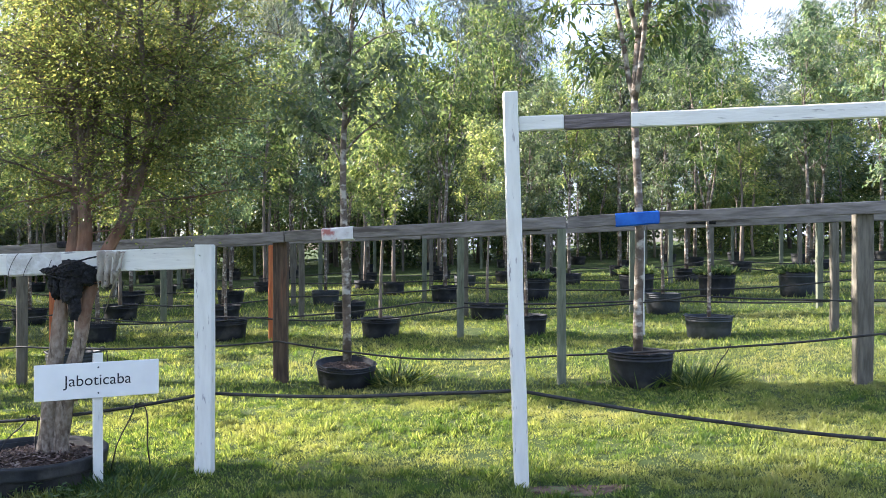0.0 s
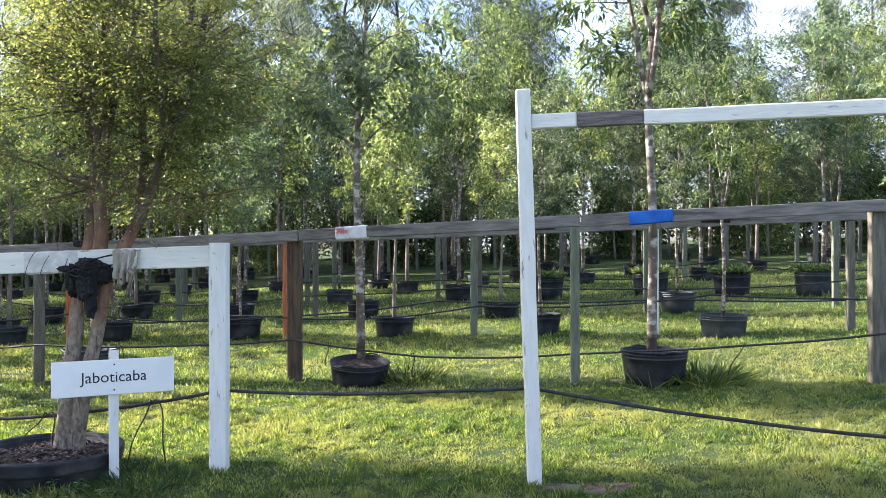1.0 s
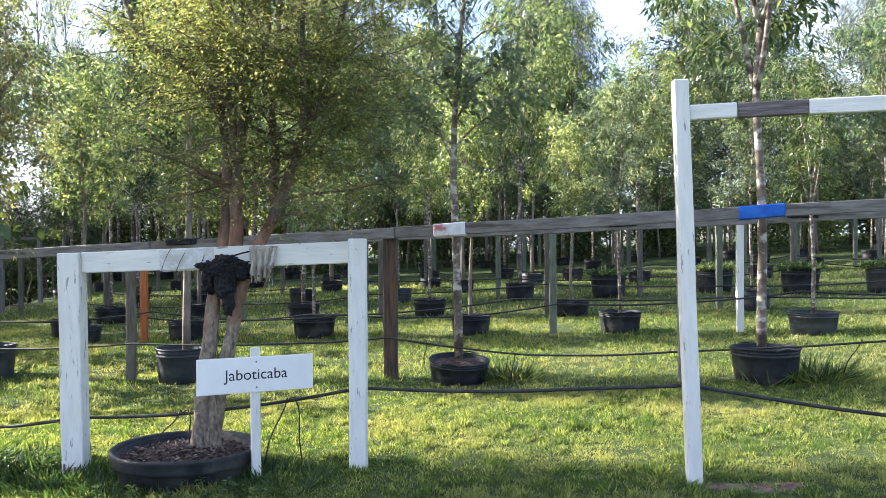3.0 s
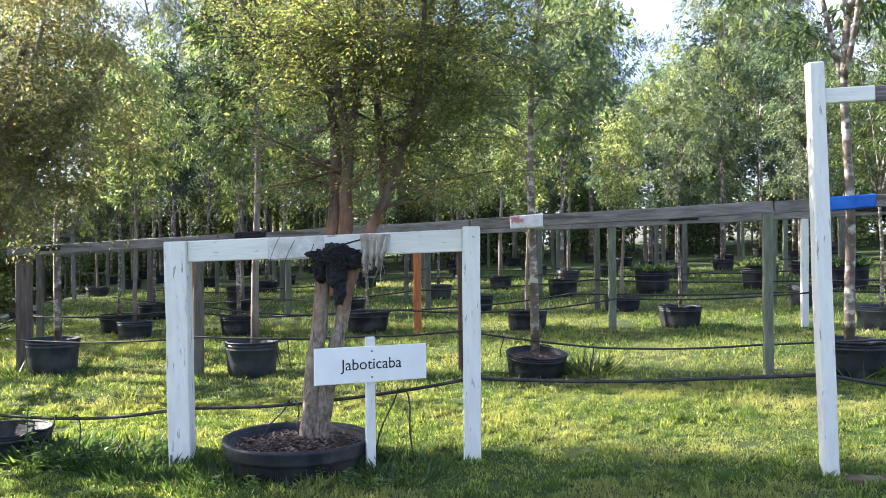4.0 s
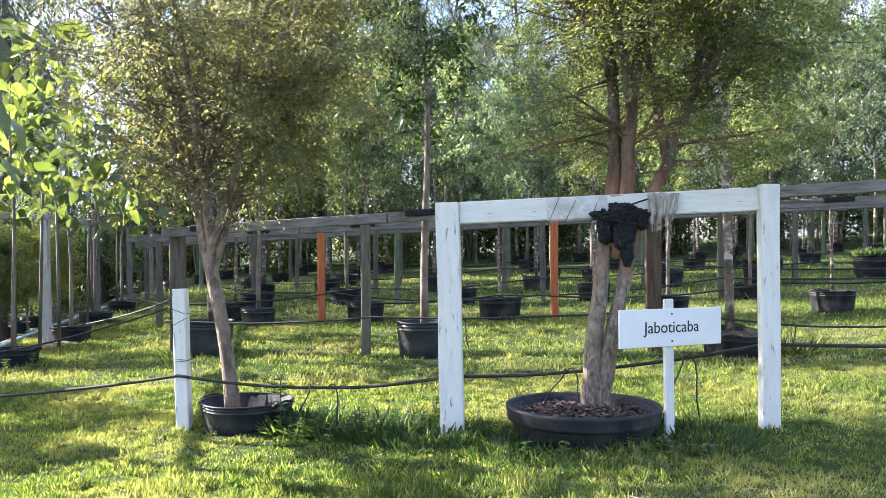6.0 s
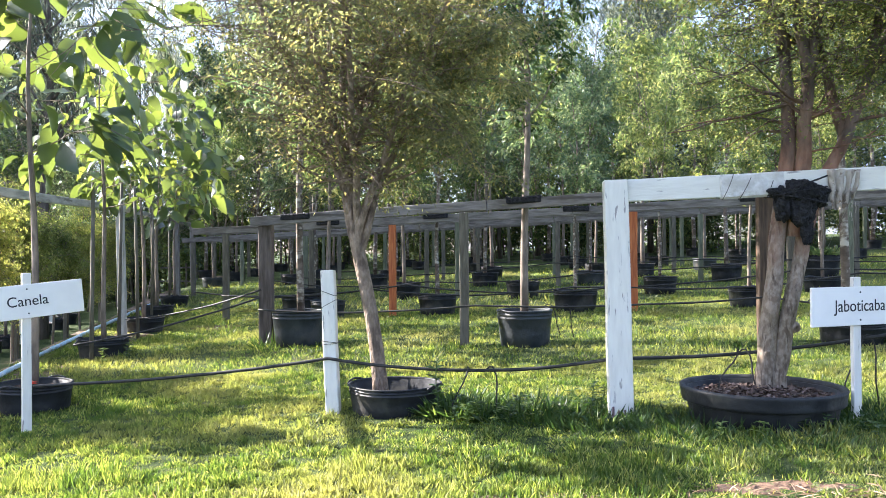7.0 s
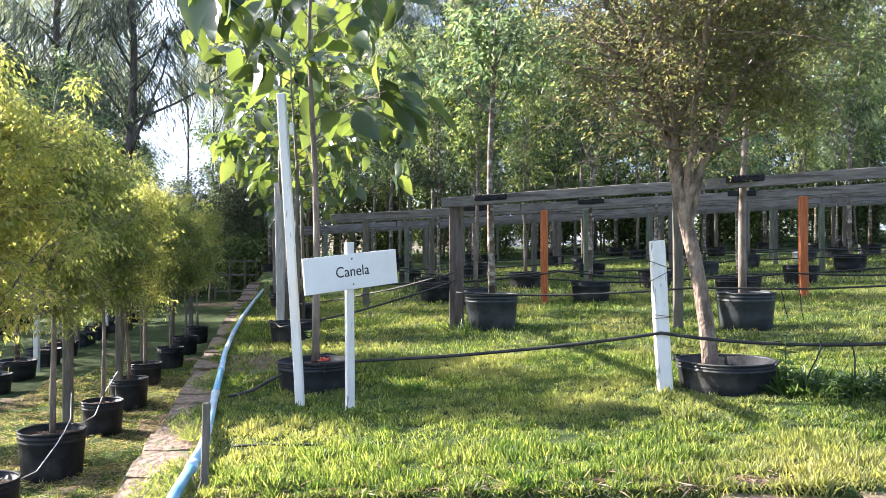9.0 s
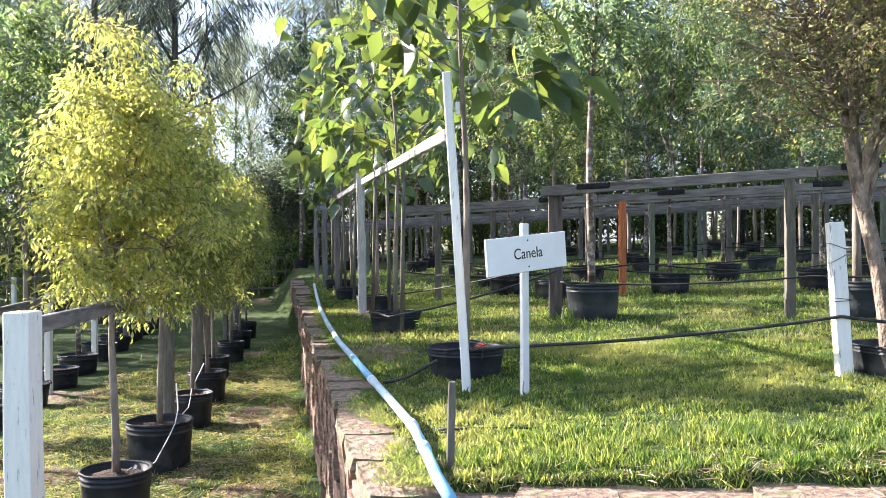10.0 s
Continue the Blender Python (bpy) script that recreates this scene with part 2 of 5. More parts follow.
LEAF_LIGHT = leaf_mat("fresh_leaf", (0.06, 0.095, 0.05), (0.15, 0.192, 0.096), (0.29, 0.3, 0.14), 0.54, 0.26, 0.9, (2.3, 2.3, 1.15))
LEAF_LIME = leaf_mat("lime_leaf", (0.15, 0.19, 0.062), (0.24, 0.285, 0.095), (0.38, 0.365, 0.14), 0.6, 0.5, 0.88, (1.75, 1.68, 1.0))
LEAF_BIG = leaf_mat("broad_leaf", (0.045, 0.08, 0.055), (0.07, 0.11, 0.066), (0.11, 0.145, 0.065), 0.38, 0.3, 0.9, (4.2, 3.5, 0.85))
# distance haze, leaf glints and dark gaps are put into these tones
LEAF_FAR = leaf_mat("hazy_woodland_leaf", (0.07, 0.092, 0.08), (0.185, 0.215, 0.18), (0.36, 0.37, 0.27), 0.52, 0.32, 0.86, (1.8, 1.8, 1.25))
LEAF_DARK = leaf_mat("dense_dark_leaf", (0.06, 0.085, 0.064), (0.12, 0.152, 0.104), (0.19, 0.215, 0.13), 0.5, 0.28, 0.9, (2.3, 2.3, 1.15))


# ---- builders ----
def mesh_of(name, verts, faces, mat, smooth=False):
    me = bpy.data.meshes.new(name)
    me.from_pydata(verts, [], faces)
    me.materials.append(mat)
    if smooth:
        me.polygons.foreach_set("use_smooth", [True] * len(me.polygons))
    me.update()
    return me


def from_bm(name, bm, mat, smooth=False):
    me = bpy.data.meshes.new(name)
    bmesh.ops.recalc_face_normals(bm, faces=bm.faces)
    bm.to_mesh(me)
    bm.free()
    me.materials.append(mat)
    if smooth:
        me.polygons.foreach_set("use_smooth", [True] * len(me.polygons))
    return me


def thing(name, label, category, at=(0, 0, 0), group="", kind=""):
    ob = new(name)
    ob.location = at
    return tagged(ob, label, category, group, kind)


def part(name, me, parent, label="", m=None):
    """One mesh object under a thing or a part; m is its pose in the parent's space."""
    ob = new(name, me)
    ob.parent = parent
    if m is not None:
        ob.matrix_basis = m
    if label:
        tagged(ob, label)
    return ob


def lawn_z(x, y):
    return 0.0408 * x + 0.0255 * (min(y, 60) - 6) + 0.0096


WALL_X0, WALL_Y0, WALL_K = -8.42, 4.0, -0.285      # the outer edge of the side wall
FRONT_Y = 3.82                                     # the outer edge of the front wall


def wall_x(y):
    return WALL_X0 + WALL_K * (y - WALL_Y0)


def low_z(x, y):
    return lawn_z(x, y) - 1.17


def road_z(x):
    return max(-1.75, min(0.107 * x - 0.02, 0.6))


def smooth01(a, b, v):
    t = min(1.0, max(0.0, (v - a) / (b - a)))
    return t * t * (3 - 2 * t)


def ground_z(x, y):
    """The one ground: the raised lawn, the low terrace beside it and the way in front."""
    fade = 1 - smooth01(60, 90, math.hypot(x, y))
    rough = 0.025 * noise.noise((x * 0.55, y * 0.55, 0)) + 0.012 * noise.noise((x * 2.1, y * 2.1, 3))
    up, low, way = lawn_z(x, y), low_z(x, y), road_z(x)
    side = smooth01(0.2, 0.34, x - wall_x(y))
    front = smooth01(0.14, 0.28, y - FRONT_Y)
    outer = low + (way - low) * (1 - smooth01(1.5, 4.2, y)) if x < wall_x(y) + 0.3 else way
    inner = low + (up - low) * side
    z = way + (inner - way) * front if x >= wall_x(y) + 0.2 else outer
    if x < wall_x(y) - 0.1:
        rough += 0.05 * noise.noise((x * 1.3, y * 1.9, 8)) + 0.022 * noise.noise((x * 4.1, y * 4.9, 6))
    return (z + rough) * fade


def box_mesh(name, sx, sy, sz, mat, bev=0.006, wobble=0.0, segs=1, seed=0):
    """A worn bar, centred, with its length along z."""
    rnd = random.Random(seed)
    bm = bmesh.new()
    bmesh.ops.create_cube(bm, size=1)
    bmesh.ops.scale(bm, vec=(sx, sy, sz), verts=bm.verts)
    if segs > 1:
        long_edges = [e for e in bm.edges if abs(e.verts[0].co.z - e.verts[1].co.z) > sz * 0.5]
        bmesh.ops.subdivide_edges(bm, edges=long_edges, cuts=segs - 1, use_grid_fill=True)
    if bev:
        es = [e for e in bm.edges if e.is_manifold and e.calc_face_angle(0) > 0.5]
        bmesh.ops.bevel(bm, geom=es, offset=bev, segments=1, affect="EDGES", profile=0.5)
    if wobble:
        for v in bm.verts:
            k = noise.noise_vector((v.co.x * 3 + seed * 7.3, v.co.y * 3, v.co.z * 1.7))
            v.co += Vector((k.x, k.y, 0)) * wobble
    return from_bm(name, bm, mat)


def bar_pose(a, b, twist=0.0):
    """The pose of a z-long bar from a to b."""
    a, b = Vector(a), Vector(b)
    d = b - a
    if abs(d.z) > 0.9 * d.length:
        q = Vector((0, 0, 1)).rotation_difference(d).to_matrix().to_4x4()
    else:
        z = d.normalized()
        y = Vector((0, 0, 1))
        x = y.cross(z).normalized()
        y = z.cross(x)
        q = Matrix((x, y, z)).transposed().to_4x4()
    return Matrix.Translation((a + b) / 2) @ q @ Matrix.Rotation(twist, 4, "Z")


def bar(name, a, b, w, d, mat, parent, label="", seed=0, wobble=0.006, twist=0.0, bev=0.006):
    a, b = Vector(a), Vector(b)
    me = box_mesh(name, w, d, (b - a).length, mat, bev, wobble, 8, seed)
    return part(name, me, parent, label, bar_pose(a, b, twist))


def tube_arrays(points, radii, sides=6, off=0):
    """Rings along a line of points: vertices and faces of a tapered tube."""
    pts = [Vector(p) for p in points]
    vs, fs = [], []
    ref = Vector((0.31, 0.95, 0.05)).normalized()
    for i, p in enumerate(pts):
        d = (pts[min(i + 1, len(pts) - 1)] - pts[max(i - 1, 0)]).normalized()
        x = d.cross(ref)
        if x.length < 1e-3:
            x = d.cross(Vector((1, 0, 0)))
        x.normalize()
        y = d.cross(x)
        for k in range(sides):
            a = 2 * math.pi * k / sides
            vs.append(tuple(p + (x * math.cos(a) + y * math.sin(a)) * radii[i]))
    for i in range(len(pts) - 1):
        for k in range(sides):
            a, b = off + i * sides + k, off + i * sides + (k + 1) % sides
            fs.append((a, b, b + sides, a + sides))
    fs.append(tuple(off + k for k in reversed(range(sides))))
    fs.append(tuple(off + (len(pts) - 1) * sides + k for k in range(sides)))
    return vs, fs


def tube(name, points, radius, mat, sides=6):
    radii = radius if isinstance(radius, (list, tuple)) else [radius] * len(points)
    vs, fs = tube_arrays(points, radii, sides)
    return mesh_of(name, vs, fs, mat, True)


def sagging(a, b, sag, n=14, wob=0.0, seed=0):
    a, b = Vector(a), Vector(b)
    out = []
    for i in range(n + 1):
        t = i / n
        p = a.lerp(b, t)
        p.z -= 4 * sag * t * (1 - t)
        k = noise.noise_vector((p.x * 1.3 + seed, p.y * 1.3, seed * 2.7))
        out.append(p + k * wob * math.sin(math.pi * t))
    return out


def leaf_mesh(name, centers, dirs, normals, lengths, widths, mat):
    """Many folded leaves, two triangles each, as one mesh."""
    c, d, nn = (np.asarray(v, dtype=np.float64) for v in (centers, dirs, normals))
    d /= np.linalg.norm(d, axis=1, keepdims=True) + 1e-9
    s = np.cross(d, nn)
    s /= np.linalg.norm(s, axis=1, keepdims=True) + 1e-9
    up = np.cross(s, d)
    L, W = np.asarray(lengths)[:, None], np.asarray(widths)[:, None]
    v = np.stack([c, c + d * L * 0.45 + s * W * 0.5 + up * W * 0.18, c + d * L - up * L * 0.08, c + d * L * 0.45 - s * W * 0.5 + up * W * 0.18], 1).reshape(-1, 3)
    count = len(c)
    base = np.arange(count)[:, None] * 4
    tri = np.concatenate([base + np.array([[0, 1, 2]]), base + np.array([[0, 2, 3]])], 1).reshape(-1)
    me = bpy.data.meshes.new(name)
    me.vertices.add(len(v))
    me.vertices.foreach_set("co", v.reshape(-1))
    me.loops.add(len(tri))
    me.loops.foreach_set("vertex_index", tri.astype(np.int32))
    me.polygons.add(count * 2)
    me.polygons.foreach_set("loop_start", np.arange(0, count * 6, 3, dtype=np.int32))
    me.materials.append(mat)
    me.update(calc_edges=True)
    return me


def wander(rnd, start, direction, length, steps, bend=0.2, lift=0.0):
    pts, d = [Vector(start)], Vector(direction).normalized()
    for _ in range(steps):
        d = (d + Vector((rnd.uniform(-bend, bend), rnd.uniform(-bend, bend), rnd.uniform(-bend, bend) + lift))).normalized()
        pts.append(pts[-1] + d * (length / steps))
    return pts


LIMB_STARTS = []


def grow(seed, stems, limbs, limb_from, limb_len, rise, leaf_count, leaf_len, leaf_w, spread, twigs=5, twig_len=0.35, droop=0.3, lift=0.05, profile=None, sides=6, limb_r=0.35, clump=1.0, vary=(0.7, 1.2), bare=0.25, twig_wood=True):
    """Wood (vertices, faces) and leaf data of one tree. stems: lists of (points, radii)."""
    rnd = random.Random(seed)
    rng = np.random.default_rng(seed)
    vs, fs = [], []

    def add(points, radii, n):
        v, f = tube_arrays(points, radii, n, len(vs))
        vs.extend(v)
        fs.extend(f)

    tips = []
    LIMB_STARTS.clear()
    for points, radii in stems:
        add(points, radii, sides + 2)
    for i in range(limbs):
        LIMB_STARTS.append((len(vs), len(fs)))
        points, radii = stems[i % len(stems)]
        u = limb_from + (1 - limb_from) * ((i + rnd.random()) / limbs)
        k = min(len(points) - 2, int(u * (len(points) - 1)))
        f = u * (len(points) - 1) - k
        p = Vector(points[k]).lerp(Vector(points[k + 1]), f)
        r0 = radii[k] * (1 - f) + radii[k + 1] * f
        a = i * 2.39996 + rnd.uniform(-0.5, 0.5)
        scale = profile((u - limb_from) / (1 - limb_from)) if profile else 1.0
        ln = limb_len * scale * rnd.uniform(*vary)
        e = rise + rnd.uniform(-0.2, 0.25)
        d = Vector((math.cos(a) * math.cos(e), math.sin(a) * math.cos(e), math.sin(e)))
        limb = wander(rnd, p, d, ln, 6, 0.22, lift)
        add(limb, [max(0.003, r0 * limb_r * (1 - 0.85 * j / 6)) for j in range(7)], 4)
        for j in range(twigs):
            w = bare + (1 - bare) * (j + rnd.random()) / twigs
            k2 = min(5, int(w * 6))
            q = limb[k2].lerp(limb[k2 + 1], w * 6 - k2) if w < 1 else limb[6]
            t = Vector((rnd.uniform(-1, 1), rnd.uniform(-1, 1), rnd.uniform(-0.5, 0.8))).normalized()
            t = (t + (limb[k2 + 1] - limb[k2]).normalized() * 0.8).normalized()
            twig = wander(rnd, q, t, twig_len * rnd.uniform(0.6, 1.3), 3, 0.25, -0.1 * droop)
            if twig_wood:
                add(twig, [0.005, 0.004, 0.003, 0.002], 3)
            tips.extend((twig[m - 1], twig[m]) for m in range(1, 4))
        tips.append((limb[5], limb[6]))
    a = np.array([[*p, *q] for p, q in tips])
    pick = rng.integers(0, len(a), leaf_count)
    t = rng.random((leaf_count, 1))
    c = a[pick, :3] * (1 - t) + a[pick, 3:] * t + rng.normal(0, spread, (leaf_count, 3)) * clump
    d = (a[pick, 3:] - a[pick, :3]) * 2 + rng.normal(0, 0.35, (leaf_count, 3))
    d /= np.linalg.norm(d, axis=1, keepdims=True)
    d[:, 2] -= droop
    nn = rng.normal(0, 0.6, (leaf_count, 3)) + np.array([0, 0, 1.0])
    L = leaf_len * rng.uniform(0.6, 1.3, leaf_count)
    return (vs, fs), (c, d, nn, L, L * leaf_w / leaf_len)


def sprays(seed, paths, subs, sub_len, rise, twigs, leaf_count, leaf_len, leaf_w, spray, flat, start=0.0, profile=None, weight=None, droop=0.2, lift=0.02, twig_r=0.0035, thin=0.5, floor=-9.0):
    """Side branches from the given limbs that end in flat sprays of small leaves: wood (vertices, faces) and leaf data."""
    rnd = random.Random(seed)
    rng = np.random.default_rng(seed)
    vs, fs, spots = [], [], []

    def add(points, radii, n):
        v, f = tube_arrays(points, radii, n, len(vs))
        vs.extend(v)
        fs.extend(f)

    for i in range(subs):
        points, radii = paths[i % len(paths)]
        u = start + (1 - start) * rnd.random()
        k = min(len(points) - 2, int(u * (len(points) - 1)))
        f = u * (len(points) - 1) - k
        p = Vector(points[k]).lerp(Vector(points[k + 1]), f)
        r0 = radii[k] * (1 - f) + radii[k + 1] * f
        a, e = i * 2.39996 + rnd.uniform(-0.6, 0.6), rise + rnd.uniform(-0.3, 0.35)
        ln = sub_len * (profile(u) if profile else 1.0) * rnd.uniform(0.4, 1.25)
        limb = wander(rnd, p, (math.cos(a) * math.cos(e), math.sin(a) * math.cos(e), math.sin(e)), ln, 6, 0.24, lift)
        if min(q.z for q in limb) < floor:
            continue
        if weight and weight(*limb[4]) < 0.22:
            continue
        add(limb, [max(0.003, min(r0 * thin, 0.016) * (1 - 0.8 * j / 6)) for j in range(7)], 4)
        for j in range(twigs):
            w = 0.28 + 0.72 * (j + rnd.random()) / twigs
            k2 = min(5, int(w * 6))
            q = limb[k2].lerp(limb[k2 + 1], min(1.0, w * 6 - k2))
            t = Vector((rnd.uniform(-1, 1), rnd.uniform(-1, 1), rnd.uniform(-0.35, 0.45))).normalized() + (limb[k2 + 1] - limb[k2]).normalized() * 0.6
            twig = wander(rnd, q, t, spray * rnd.uniform(0.7, 1.9), 3, 0.25, -0.05 * droop)
            if min(q.z for q in twig) < floor + 0.02:
                continue
            if twig_r:
                add(twig, [twig_r, twig_r * 0.8, twig_r * 0.6, twig_r * 0.4], 3)
            spots.append((*twig[2], spray * rnd.uniform(0.55, 1.25), rnd.uniform(-0.35, 0.35), rnd.uniform(-0.35, 0.35), rnd.uniform(0.4, 1.6)))
        spots.append((*limb[6], spray * rnd.uniform(0.5, 1.0), 0.0, 0.0, 1.0))
    a = np.array(spots)
    wt = a[:, 6] * a[:, 3] ** 1.5 * (np.array([weight(*q) for q in a[:, :3]]) if weight else 1.0)
    pick = rng.choice(len(a), leaf_count, p=wt / wt.sum())
    c, r = a[pick, :3], a[pick, 3:4]
    off = rng.normal(0, 0.55, (leaf_count, 3)) * r * np.array([1, 1, flat])
    off[:, 2] += off[:, 0] * a[pick, 4] + off[:, 1] * a[pick, 5] - 0.35 * (off[:, 0] ** 2 + off[:, 1] ** 2) / r[:, 0]
    d = off / (np.linalg.norm(off, axis=1, keepdims=True) + 1e-6) + rng.normal(0, 0.55, (leaf_count, 3))
    d[:, 2] = d[:, 2] * 0.6 - droop
    nn = rng.normal(0, 0.5, (leaf_count, 3)) + np.array([0, 0, 1.0])
    L = leaf_len * rng.uniform(0.6, 1.3, leaf_count)
    return (vs, fs), (c + off, d, nn, L, L * leaf_w / leaf_len)


def joined(*grown):
    """Several lots of wood and leaves as one."""
    vs, fs = [], []
    for (v, f), _ in grown:
        k = len(vs)
        vs.extend(v)
        fs.extend(tuple(q + k for q in face) for face in f)
    leaves = [g[1] for g in grown if g[1] is not None]
    return (vs, fs), tuple(np.concatenate(cols) for cols in zip(*leaves))


def smooth_line(points, steps):
    """A smooth line of Vectors through a few given places (Catmull-Rom)."""
    p = [Vector(q) for q in points]
    p = [p[0] * 2 - p[1]] + p + [p[-1] * 2 - p[-2]]
    out = []
    for i in range(1, len(p) - 2):
        for j in range(steps):
            t = j / steps
            a, b, c, d = p[i - 1:i + 3]
            out.append(0.5 * (b * 2 + (c - a) * t + (a * 2 - b * 5 + c * 4 - d) * t * t + (b * 3 - a - c * 3 + d) * t ** 3))
    return out + [p[-2]]


def tree_thing(name, label, category, grown, bark, leaf, at, group="", turn=0.0):
    (vs, fs), leaves = grown
    ob = thing(name, label, category, at, group)
    ob.rotation_euler = (0, 0, turn)
    part("trunk", mesh_of("trunk", vs, fs, bark, True), ob)
    part("crown", leaf_mesh("crown", *leaves, leaf), ob)
    return ob


def lathe(name, profile, mat, sides=28, wob=0.0, seed=0, cap=True):
    vs, fs = [], []
    for r, z in profile:
        for k in range(sides):
            a = 2 * math.pi * k / sides
            w = 1 + wob * noise.noise((math.cos(a) * 1.3 + seed, math.sin(a) * 1.3, z * 1.5))
            vs.append((r * w * math.cos(a), r * w * math.sin(a), z))
    for i in range(len(profile) - 1):
        for k in range(sides):
            a, b = i * sides + k, i * sides + (k + 1) % sides
            fs.append((a, b, b + sides, a + sides))
    if cap:
        fs.append(tuple(range((len(profile) - 1) * sides, len(profile) * sides)))
    return mesh_of(name, vs, fs, mat, True)


def soil_mesh(r, z, seed=0):
    bm = bmesh.new()
    rnd = random.Random(seed)
    rings, sides = 5, 20
    mid = bm.verts.new((0, 0, z + 0.04))
    prev = None
    for i in range(1, rings + 1):
        ring = []
        for k in range(sides):
            a = 2 * math.pi * k / sides
            rr = r * i / rings
            ring.append(bm.verts.new((rr * math.cos(a), rr * math.sin(a), z + 0.04 * (1 - i / rings) + rnd.uniform(-0.012, 0.012))))
        for k in range(sides):
            if prev:
                bm.faces.new((prev[k], ring[k], ring[(k + 1) % sides], prev[(k + 1) % sides]))
            else:
                bm.faces.new((mid, ring[k], ring[(k + 1) % sides]))
        prev = ring
    return from_bm("soil", bm, SOIL, True)


def plant_pot(at, r, h, mat=POT, label="black plastic nursery pot filled with soil, standing on the lawn", soil=0.82, group="nursery pots", wob=0.03, seed=0, tilt=(0, 0), taper=0.88, lugs=True):
    """A round nursery pot with a rolled rim, two bands and handles."""
    ob = thing("plant_pot", label, "plant pot", at, group)
    ob.rotation_euler = (*tilt, seed * 1.7)
    b = r * taper
    g = r - b
    body = [(b * 0.96, 0.0), (b, 0.012), (b + g * 0.4, h * 0.4), (b + g * 0.74, h * 0.76), (b + g * 0.74 + 0.006, h * 0.775), (b + g * 0.76 + 0.006, h * 0.8), (b + g * 0.78, h * 0.815),
            (b + g * 0.82, h * 0.86), (b + g * 0.82 + 0.005, h * 0.87), (b + g * 0.84 + 0.005, h * 0.89), (b + g * 0.86, h * 0.9), (r * 0.985, h * 0.95), (r * 0.955, h * 0.95), (b * 0.93, h * 0.3)]
    shell = part("body", lathe("body", body, mat, 28, wob, seed), ob)
    rim = [(r * 0.955, h * 0.955), (r * 0.99, h * 0.945), (r * 1.016, h * 0.955), (r * 1.022, h * 0.985), (r * 1.01, h), (r * 0.975, h), (r * 0.955, h * 0.98), (r * 0.955, h * 0.955)]
    part("rim", lathe("rim", rim, mat, 28, wob, seed, False), shell)
    part("soil", soil_mesh(r * 0.9, h * soil, seed), ob)
    for s in (-1, 1) if lugs else ():
        pts = [(s * r * 1.03 * math.cos(u), r * 1.03 * math.sin(u), h * 0.95 + 0.025 * math.cos(u * 4.5)) for u in (-0.34, -0.2, 0, 0.2, 0.34)]
        part("handle", tube("handle", pts, 0.008, mat, 5), shell)
    return ob


# ---- ground ----
def axis(lo, hi, fine_lo, fine_hi, step, grow_by):
    out = list(np.arange(fine_lo, fine_hi, step))
    s, v = step, fine_lo
    low = []
    while v > lo:
        s *= grow_by
        v -= s
        low.append(v)
    s, v = step, out[-1]
    while v < hi:
        s *= grow_by
        v += s
        out.append(v)
    return low[::-1] + out


def make_ground():
    xs, ys = axis(-900, 900, -14, 7, 0.16, 1.16), axis(-900, 1200, -1, 20, 0.16, 1.14)
    nx = len(xs)
    vs = [(x, y, ground_z(x, y)) for y in ys for x in xs]
    fs = [(j * nx + i, j * nx + i + 1, (j + 1) * nx + i + 1, (j + 1) * nx + i) for j in range(len(ys) - 1) for i in range(nx - 1)]
    ob = new("ground", mesh_of("ground", vs, fs, LAWN, True))
    tagged(ob, "lawn on a raised terrace with dry and bare patches", "ground", kind="structure")


make_ground()

# ---- posts and beams of the rows ----
def white_frame_small():
    ob = thing("support_frame", "low white-painted timber frame with peeling feet, holding the tree", "support frame", (-2.6, 5.86, 0))
    o = Vector(ob.location)
    bar("post", Vector((-3.6, 5.95, lawn_z(-3.6, 5.95) - 0.05)) - o, Vector((-3.63, 5.95, 1.395)) - o, 0.155, 0.12, WHITE, ob, seed=1)
    bar("post", Vector((-1.6, 5.79, lawn_z(-1.6, 5.79) - 0.05)) - o, Vector((-1.6, 5.79, 1.48)) - o, 0.115, 0.1, WHITE, ob, seed=2)
    bar("beam", Vector((-3.55, 5.95, 1.325)) - o, Vector((-1.655, 5.80, 1.39)) - o, 0.045, 0.145, WHITE, ob, seed=3)
    return ob


def worn_foot(ob, x, y, w, d, seed):
    """Brown bare wood where the paint has flaked off a post's foot."""
    rnd = random.Random(seed)
    o = Vector(ob.location)
    for k in range(4):
        u = (k - 1.5) / 1.9 * w / 2 + rnd.uniform(-0.012, 0.012)
        h = rnd.uniform(0.03, 0.13)
        part("bare_patch", box_mesh("bare_patch", rnd.uniform(0.007, 0.016), 0.003, h, PEELED, 0.001, 0.003, 3, seed + k), ob, "", Matrix.Translation(Vector((x + u, y - d / 2 - 0.004, lawn_z(x, y) + h / 2 - 0.01)) - o))


PEELED = two_tone("peeled_wood", (0.1, 0.06, 0.06), (0.24, 0.15, 0.15), 20, 0.9, bstr=0.4)
frame_small = white_frame_small()
worn_foot(frame_small, -3.6, 5.95, 0.145, 0.12, 61)


